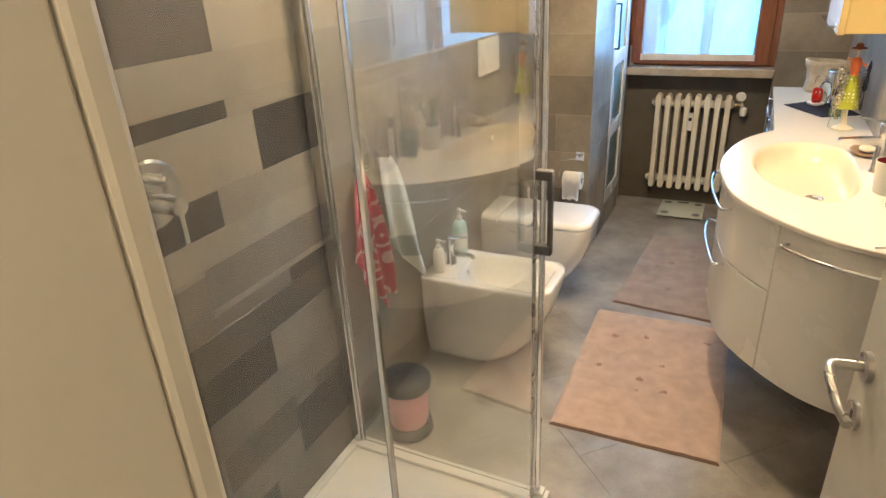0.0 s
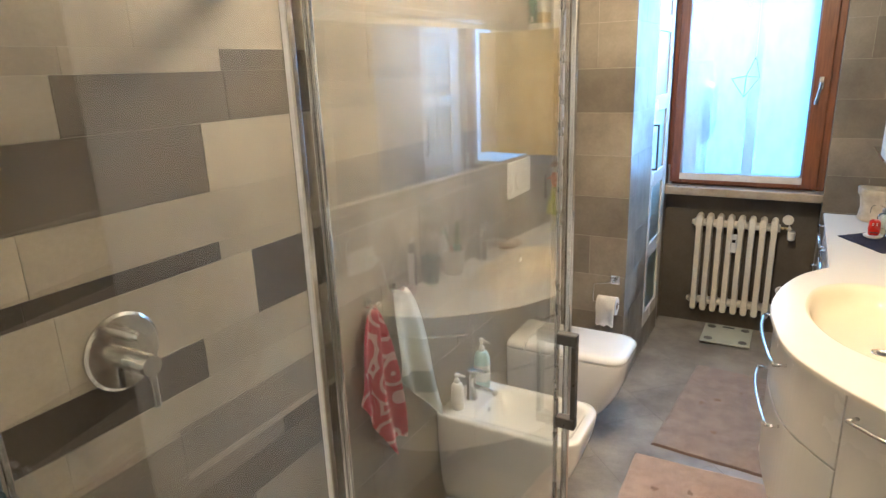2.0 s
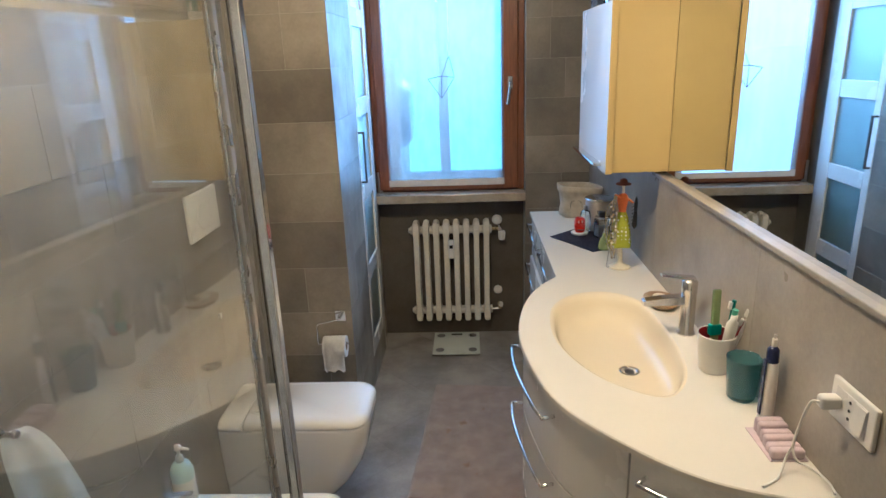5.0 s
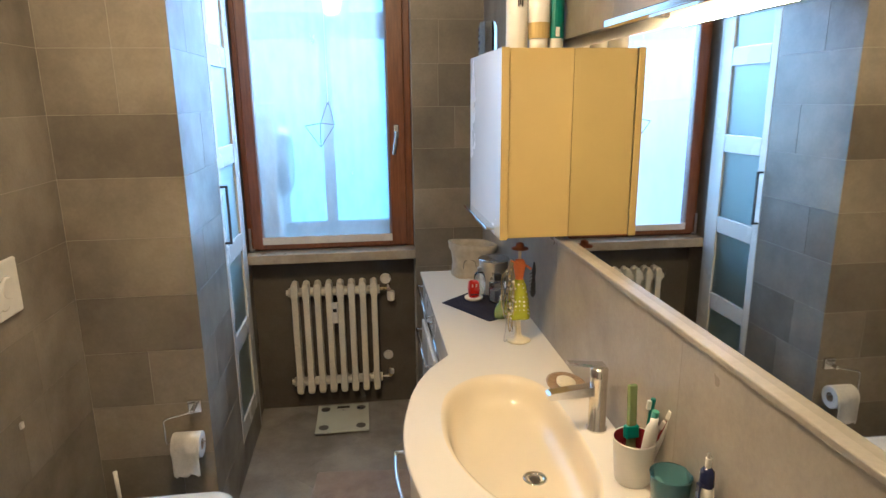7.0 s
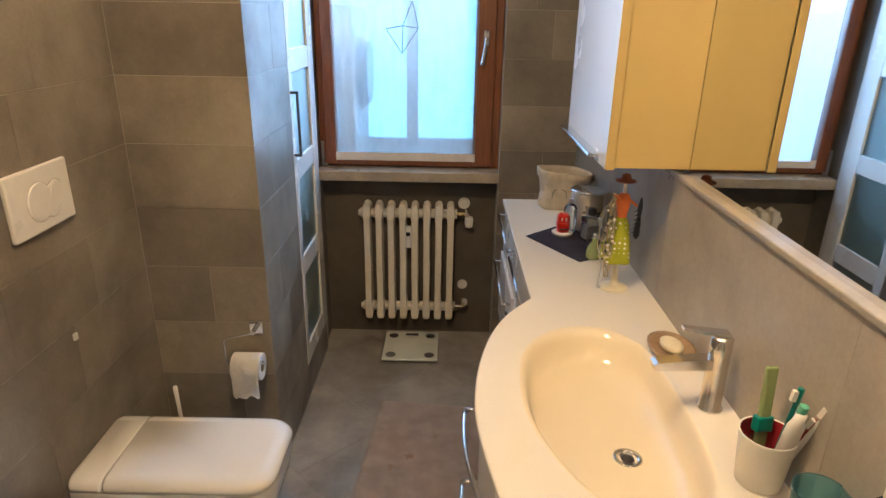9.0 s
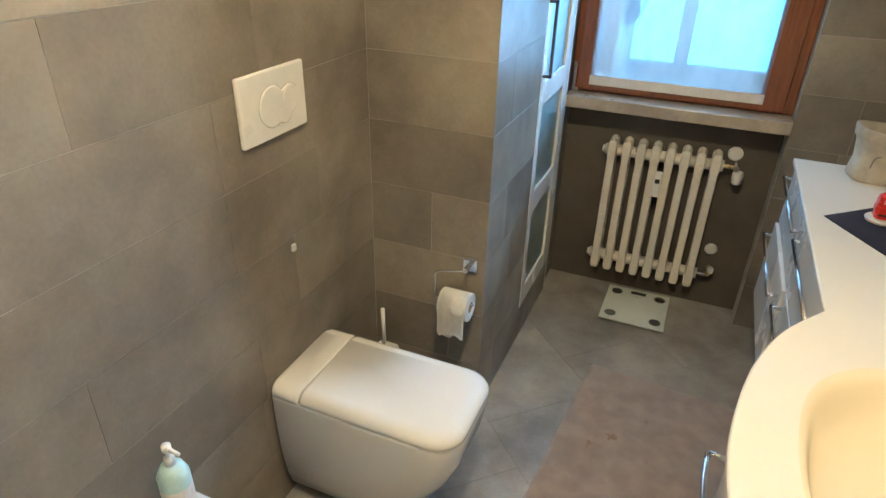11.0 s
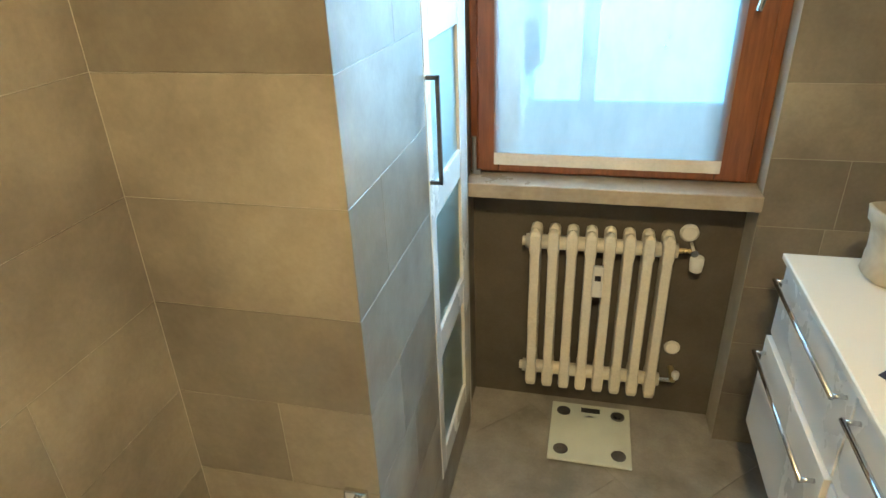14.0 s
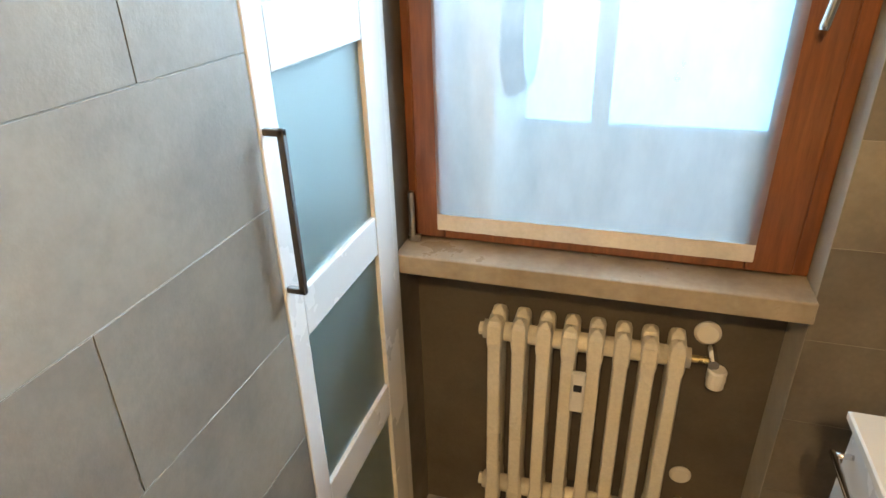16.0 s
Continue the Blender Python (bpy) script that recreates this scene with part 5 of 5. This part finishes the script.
upright(LEFT + 0.001, SY1 - 0.022, LEFT + 0.038, SY1 + 0.016)
upright(LEFT + 0.0382, SY1 - 0.012, LEFT + 0.050, SY1 + 0.006, CHROME)
upright(LEFT + 0.001, SYW - 0.012, LEFT + 0.030, SYW + 0.014)
upright(SX - 0.006, SY1 - 0.008, SX + 0.006, SY1 + 0.008, CHROME, "corner_seal", 0.002)
upright(SX - 0.040, SY0 - 0.005, SX - 0.030, SY0 + 0.005, CHROME, "corner_seal", 0.002)
end_pane = part("pane", box(LEFT + 0.0505, SY1 - 0.006, ZB + 0.004, SX - 0.0085, SY1, SH - 0.004), GLASS, shower)
end_pane.visible_shadow = False
skew = (SX - 0.041 - (LEFT + 0.031), SY0 - SYW)
near_pane = part("pane", box(0.0, -0.003, ZB + 0.004, math.hypot(*skew), 0.003, SH - 0.004), GLASS_CLEAN, shower)
near_pane.matrix_world = pose(LEFT + 0.031, SYW, 0.0, 0, 0, math.degrees(math.atan2(skew[1], skew[0])))
near_pane.visible_shadow = False
door_run = math.hypot(0.035, SY1 - 0.0875 - SY0)
slider = part("door", box(-0.003, 0.0056, ZB + 0.004, 0.003, door_run, SH - 0.004), GLASS, shower, "clear glass sliding door leaf")
slider.matrix_world = pose(SX - 0.035, SY0, 0.0, 0, 0, -math.degrees(math.atan2(0.035, SY1 - 0.0875 - SY0)))
slider.visible_shadow = False
upright(SX - 0.007, SY1 - 0.087, SX + 0.007, SY1 - 0.075, STEEL, "door_seal", 0.002)
for c in ((LEFT + 0.002, SY1 - 0.018, SX + 0.016, SY1 + 0.014), (SX - 0.050, SY0 + 0.02, SX + 0.016, SY1 - 0.0185), (LEFT + 0.002, SYW - 0.012, SX + 0.016, SY0 + 0.0195)):
    beam("header_rail", (c[0], c[1], SH + 0.0005, c[2], c[3], SH + 0.035), CHROME, shower, 0.004)
hx = SX + 0.010
hm = box(hx - 0.006, SY1 - 0.092, 1.152, hx + 0.038, SY1 - 0.070, 1.178, 0.003)
box(hx - 0.006, SY1 - 0.092, 0.952, hx + 0.038, SY1 - 0.070, 0.978, 0.003, bm=hm)
# Chrome handle drawn in dark metal, its dark reflections put into the colour.
part("handle", box(hx + 0.027, SY1 - 0.0915, 0.9785, hx + 0.0375, SY1 - 0.0705, 1.1515, 0.002, bm=hm), DARK_METAL, shower, "square chrome bow handle, dark reflections put into its colour")
part("corner_foot", box(SX - 0.02, SY1 - 0.02, 0.0343, SX + 0.022, SY1 + 0.018, 0.05, 0.004), PLASTIC, shower)

mix = thing("shower_mixer", LEFT, 0.885, 1.21, "chrome concealed shower mixer on a round plate", "shower mixer")
part("plate", loft([[(LEFT + d, 0.885 + r * math.cos(2 * math.pi * k / 40), 1.210 + r * math.sin(2 * math.pi * k / 40)) for k in range(40)] for d, r in ((0.0005, 0.080), (0.006, 0.080), (0.010, 0.074))]), CHROME, mix)
part("diverter", rod((LEFT + 0.010, 0.890, 1.248), (LEFT + 0.045, 0.890, 1.248), 0.013), CHROME, mix, smooth=False)
part("diverter_pin", rod((LEFT + 0.045, 0.890, 1.248), (LEFT + 0.062, 0.890, 1.248), 0.009), CHROME, mix)
part("cartridge", rod((LEFT + 0.010, 0.895, 1.188), (LEFT + 0.075, 0.895, 1.188), 0.023, 0.021, 24), CHROME, mix)
part("lever", box(LEFT + 0.056, 0.888, 1.095, LEFT + 0.072, 0.903, 1.170, 0.003), CHROME, mix)

binn = thing("pedal_bin", -1.02, 1.63, 0.0, "small pink waste bin with black lid and base", "waste bin")
part("base", turned([(0.092, 0), (0.094, 0.006), (0.090, 0.035), (0.080, 0.04)], (-1.02, 1.64, 0.0), 30), BLACK, binn, smooth=True)
part("bucket", turned([(0.074, 0.0405), (0.078, 0.05), (0.084, 0.205)], (-1.02, 1.64, 0.0), 30), PINK, binn, smooth=True)
part("lid", turned([(0.096, 0.2055), (0.098, 0.212), (0.096, 0.238), (0.086, 0.246), (0.0, 0.248)], (-1.02, 1.64, 0.0), 30), BLACK, binn, smooth=True)
part("hinge", box(-1.13, 1.625, 0.20, -1.108, 1.655, 0.245, 0.006), BLACK, binn)

# ---- scale, rugs ----
sc = thing("bathroom_scale", -0.305, 4.30, 0.0, "square pale glass bathroom scale with four dark pads", "scale")
part("platform", box(-0.450, 4.150, 0.012, -0.160, 4.452, 0.022, 0.004), SCALE_GLASS, sc)
for xx in (-0.405, -0.205):
    for yy in (4.200, 4.402):
        part("foot", rod((xx, yy, 0.0), (xx, yy, 0.0118), 0.018), BLACK, sc)
        part("contact_pad", rod((xx, yy, 0.0221), (xx, yy, 0.0229), 0.026, seg=28), DARK_METAL, sc)
part("display", box(-0.340, 4.405, 0.0221, -0.270, 4.430, 0.0229), BLACK, sc)
part("text_bar", box(-0.328, 4.382, 0.0221, -0.282, 4.386, 0.0225), STEEL, sc)


def bath_rug(label, c, w, l, turn, material, seed, spots):
    r = random.Random(seed)
    bm = bmesh.new()
    nx, ny = 60, 92
    grid = []
    for j in range(ny + 1):
        row = []
        for i in range(nx + 1):
            x, y = (i / nx - 0.5) * w, (j / ny - 0.5) * l
            e = min(i, nx - i, j, ny - j)
            z = (0.002 if e == 0 else 0.0105) + 0.0016 * noise.noise((x * 40, y * 40, seed)) + 0.002 * noise.noise((x * 6, y * 6, seed + 3))
            wob = 0.003 * noise.noise((y * 9, seed, x * 9))
            row.append(bm.verts.new((x + wob, y + wob, max(z, 0.0015))))
        grid.append(row)
    marks = [(r.uniform(-w * 0.36, w * 0.36), r.uniform(-l * 0.36, l * 0.36), r.uniform(0.008, 0.024)) for _ in range(spots)]
    for j in range(ny):
        for i in range(nx):
            f = bm.faces.new((grid[j][i], grid[j][i + 1], grid[j + 1][i + 1], grid[j + 1][i]))
            cx, cy = (i / nx - 0.5) * w, (j / ny - 0.5) * l
            f.material_index = 2 if j in (0, ny - 1) else 1 if any((cx - a) ** 2 + (cy - b) ** 2 < (q * (0.7 + 0.6 * noise.noise((cx * 90, cy * 90, 1)))) ** 2 for a, b, q in marks) else 0
    ob = mesh_object("bath_rug", bm, [material, RUG_SPOT, RUG_EDGE], True)
    ob.matrix_world = pose(c[0], c[1], 0.0, 0, 0, turn)
    return tagged(ob, label, "rug")


bath_rug("pinkish beige cotton bath rug, worn and stained", (-0.222, 2.325), 0.61, 0.93, 1.0, RUG, 2, 9)
bath_rug("grey-brown cotton bath rug with dark spots", (-0.150, 3.325), 0.60, 0.94, -4.6, RUG_GREY, 7, 6)

# ---- doorway ----
door = thing("door_1", 0.33, 0.30, 0.0, "pale painted interior door standing open into the bathroom", "door", kind="structure")
turn = math.degrees(math.atan2(0.225 - 0.335, 1.055 - 0.305))
leaf_m = pose(0.335, 0.305, 0.0, 0, 0, -turn)


def on_leaf(ob, m=leaf_m):
    ob.matrix_world = m @ Matrix.Identity(4)
    return ob


leaf = on_leaf(part("leaf", box(0.0, 0.0, 0.008, 0.042, 0.758, 2.06, 0.003), DOOR_PAINT, door))
hd = part("handle", tube(spline([(-0.004, 0.706, 1.035), (-0.045, 0.706, 1.035), (-0.056, 0.700, 1.034), (-0.060, 0.680, 1.030), (-0.060, 0.62, 1.018), (-0.054, 0.585, 1.010)], 6), 0.0085, 12, bm=rod((0.0, 0.706, 1.035), (-0.009, 0.706, 1.035), 0.025, seg=28)), STEEL, door, "satin steel lever handle")
on_leaf(hd)
ke = part("key_rosette", rod((0.0, 0.706, 0.940), (-0.007, 0.706, 0.940), 0.025, seg=28), STEEL, door)
on_leaf(ke)
on_leaf(part("keyhole", box(-0.0078, 0.702, 0.930, -0.0071, 0.710, 0.950), BLACK, ke))
casing = thing("door_frame", -0.04, 0.22, 0.0, "pale painted door frame with moulded edge", "door frame", kind="structure")
# Jambs and head carry their shade as darker paint than the stop and architrave.
beam("jamb", (-0.519, 0.10, 0.0, -0.312, 0.2055, 2.10), SHADED_FRAME, casing, 0.004)
beam("jamb_stop", (-0.3115, 0.10, 0.0, -0.304, 0.2045, 2.09), DOOR_PAINT, casing, 0.003)
beam("architrave", (-0.515, 0.2058, 0.0, -0.303, 0.230, 2.10), DOOR_PAINT, casing, 0.006)
beam("jamb", (0.372, 0.10, 0.0, 0.439, 0.298, 2.10), SHADED_FRAME, casing, 0.004)
beam("head", (-0.519, 0.10, 2.1005, 0.439, 0.30, 2.139), SHADED_FRAME, casing, 0.004)
clamp = thing("ceiling_lamp", -0.35, 2.25, 2.62, "flush square ceiling lamp", "lamp")
part("frame", box(-0.50, 2.10, 2.650, -0.20, 2.40, 2.6995, 0.01), PLASTIC, clamp)
part("diffuser", box(-0.48, 2.12, 2.638, -0.22, 2.38, 2.6495, 0.003), LAMP_GLOW, clamp, "glowing warm diffuser plate")

# ---- tile courses ----
rng = random.Random(11)
ROWS_ALL = range(0, 13)
# shower wall: strips in sand, taupe and dark tones
dark = [(0.98, 1.462, 0.860, 0.975, 3), (0.30, 0.98, 0.842, 0.960, 3), (0.85, 1.462, 1.632, 1.740, 1), (1.225, 1.462, 1.740, 1.787, 1), (0.30, 1.150, 1.482, 1.632, 1), (0.30, 1.155, 1.322, 1.367, 2), (1.247, 1.462, 1.158, 1.322, 2),
        (0.30, 1.076, 1.060, 1.158, 2), (1.285, 1.462, 0.793, 0.842, 2), (0.30, 1.462, 0.688, 0.793, 1), (0.30, 1.160, 0.553, 0.688, 2), (1.21, 1.462, 0.190, 0.375, 2), (1.32, 1.462, 0.375, 0.425, 1), (0.90, 1.21, 0.300, 0.425, 1), (0.96, 1.07, 0.02, 0.190, 2)]
levels = sorted({0.0, 2.05, 2.28, 2.50, 2.70, 1.915, *[round(v, 3) for d in dark for v in d[2:4]]})
merged = [levels[0]]
for v in levels[1:]:
    if v - merged[-1] > 0.004:
        merged.append(v)
for z0, z1 in zip(merged, merged[1:]):
    zm, cuts = (z0 + z1) / 2, {0.30, 1.462}
    for d in dark:
        if d[2] <= zm <= d[3]:
            cuts |= {d[0], d[1]}
    cuts = sorted(cuts)
    for a, b in zip(cuts, cuts[1:]):
        tone = next((d[4] for d in dark if d[0] <= (a + b) / 2 <= d[1] and d[2] <= zm <= d[3]), 0)
        pieces = [a, b]
        if b - a > 0.55:
            pieces = [a, a + (b - a) * rng.choice((0.38, 0.5, 0.62)), b]
        for p, q in zip(pieces, pieces[1:]):
            # Plain tiles below 0.84 m use taupe: the dimmer light put into tone.
            mat = (TILE_LIGHT if zm > 0.84 else TILE_MID, TILE_BROWN, TILE_DARK, TILE_MID)[tone]
            lay(wall_left, (LEFT - 0.0016, 0.0, 0.0), 90, p, z0, q - p, z1 - z0, mat, 0.0016, 0.0007)
course_wall(wall_left, (LEFT - 0.0016, 1.462, 0.0), 90, 2.67 - 1.462, range(7, 13), rng, TILE_LIGHT)
course_wall(wall_left, (LEFT - 0.0016, 2.67, 0.0), 90, PIER_Y - 2.67, range(7, 13), rng)
course_wall(wall_left, (LEFT - 0.0016, 1.462, 0.0), 90, PIER_Y - 1.462, range(0, 7), rng, joints={7: [1.2], 6: [0.9, 1.4], 5: [0.55, 1.23], 4: [0.30, 1.23, 1.60], 3: [0.8, 1.462, 1.60], 2: [0.25, 1.27]})
course_wall(wall_nook, (LEFT, PIER_Y + 0.0016, 0.0), 0, PIER_X - LEFT, ROWS_ALL, rng, joints={8: [0.23], 9: [0.23], 6: [], 7: [], 5: [], 4: [], 3: [0.22], 2: []})
course_wall(wall_nook, (PIER_X - 0.0016, PIER_Y, 0.0), 90, 3.854 - PIER_Y, ROWS_ALL, rng, joints={7: [0.30], 6: [], 5: [0.165], 4: [], 3: [0.19], 8: [], 9: [0.2]})
lay(wall_nook, (PIER_X - 0.0016, PIER_Y, 0.0), 90, 3.854 - PIER_Y, 0.0, 0.446, 0.157, TILE)
course_wall(wall_window_r, (0.125, BACK + 0.0016, 0.0), 0, 0.405, ROWS_ALL, rng, joints={8: [0.135], 7: [0.22], 6: [], 5: [], 4: [0.21], 9: [0.14]})
# right wall: backsplash in thick courses, thinner courses above the mirror
course_wall(wall_right, (RIGHT + 0.030, 4.375, 0.0), -90, 4.07, range(0, 4), rng, TILE_PALE, depth=0.030, joint=0.0004)
for a, b in ((0.0, 1.32), (1.32, 2.155), (2.155, 3.00), (3.00, 4.07)):
    lay(wall_right, (RIGHT + 0.030, 4.375, 0.0), -90, a, 4 * ROW, b - a, 1.2834 - 4 * ROW, TILE_PALE, 0.030, 0.0004)
for a, b in ((0.0, 0.848),):
    for k in (6, 7, 8):
        lay(wall_right, (RIGHT + 0.030, 4.375, 0.0), -90, a, max(k * ROW, 1.298), b, (k + 1) * ROW - max(k * ROW, 1.298), TILE, 0.030)
for k in range(9, 13):
    for a, b in ((0.0, 0.85), (0.85, 1.7), (1.7, 2.55), (2.55, 3.4), (3.4, 4.07)):
        lay(wall_right, (RIGHT + 0.030, 4.375, 0.0), -90, a, k * ROW, b - a, min((k + 1) * ROW, TOP) - k * ROW, TILE, 0.030)
course_wall(wall_right, (RIGHT + 0.030, 0.95, 0.0), -90, 0.645, range(6, 9), rng, depth=0.022)
# floor: diagonal half-bonded squares, clipped to the room
TS = 0.45
base = Vector((-0.369, 1.734))
u, v = Vector((1, 1)).normalized(), Vector((1, -1)).normalized()
for i in range(-10, 10):
    for j in range(-11, 12):
        c0 = base + u * (TS * (i + 0.5)) + v * (TS * (j + 0.5 * (i % 2) + 0.5))
        if not (-1.17 - TS * 0.7 < c0.x < 0.55 + TS * 0.7 and -1.9 < c0.y < 4.51 + TS * 0.7):
            continue
        poly = [c0 + (u * a + v * b) * (TS / 2 - 0.0006) for a, b in ((-1, -1), (1, -1), (1, 1), (-1, 1))]
        for axis, lim, sign in ((0, -1.165, 1), (0, 0.52, -1), (1, 4.505, -1), (1, -1.55, 1)):
            out = []
            for p, q in zip(poly, poly[1:] + poly[:1]):
                dp, dq = sign * (p[axis] - lim), sign * (q[axis] - lim)
                if dp >= 0:
                    out.append(p)
                if (dp >= 0) != (dq >= 0):
                    out.append(p.lerp(q, dp / (dp - dq)))
            poly = out
            if len(poly) < 3:
                break
        area = 0.5 * abs(sum(p.x * q.y - q.x * p.y for p, q in zip(poly, poly[1:] + poly[:1]))) if len(poly) > 2 else 0
        if area > 0.002:
            ob = part("floor_tile", prism([(p.x, p.y) for p in poly], -0.008, 0.0), FLOOR_TILE, floor)
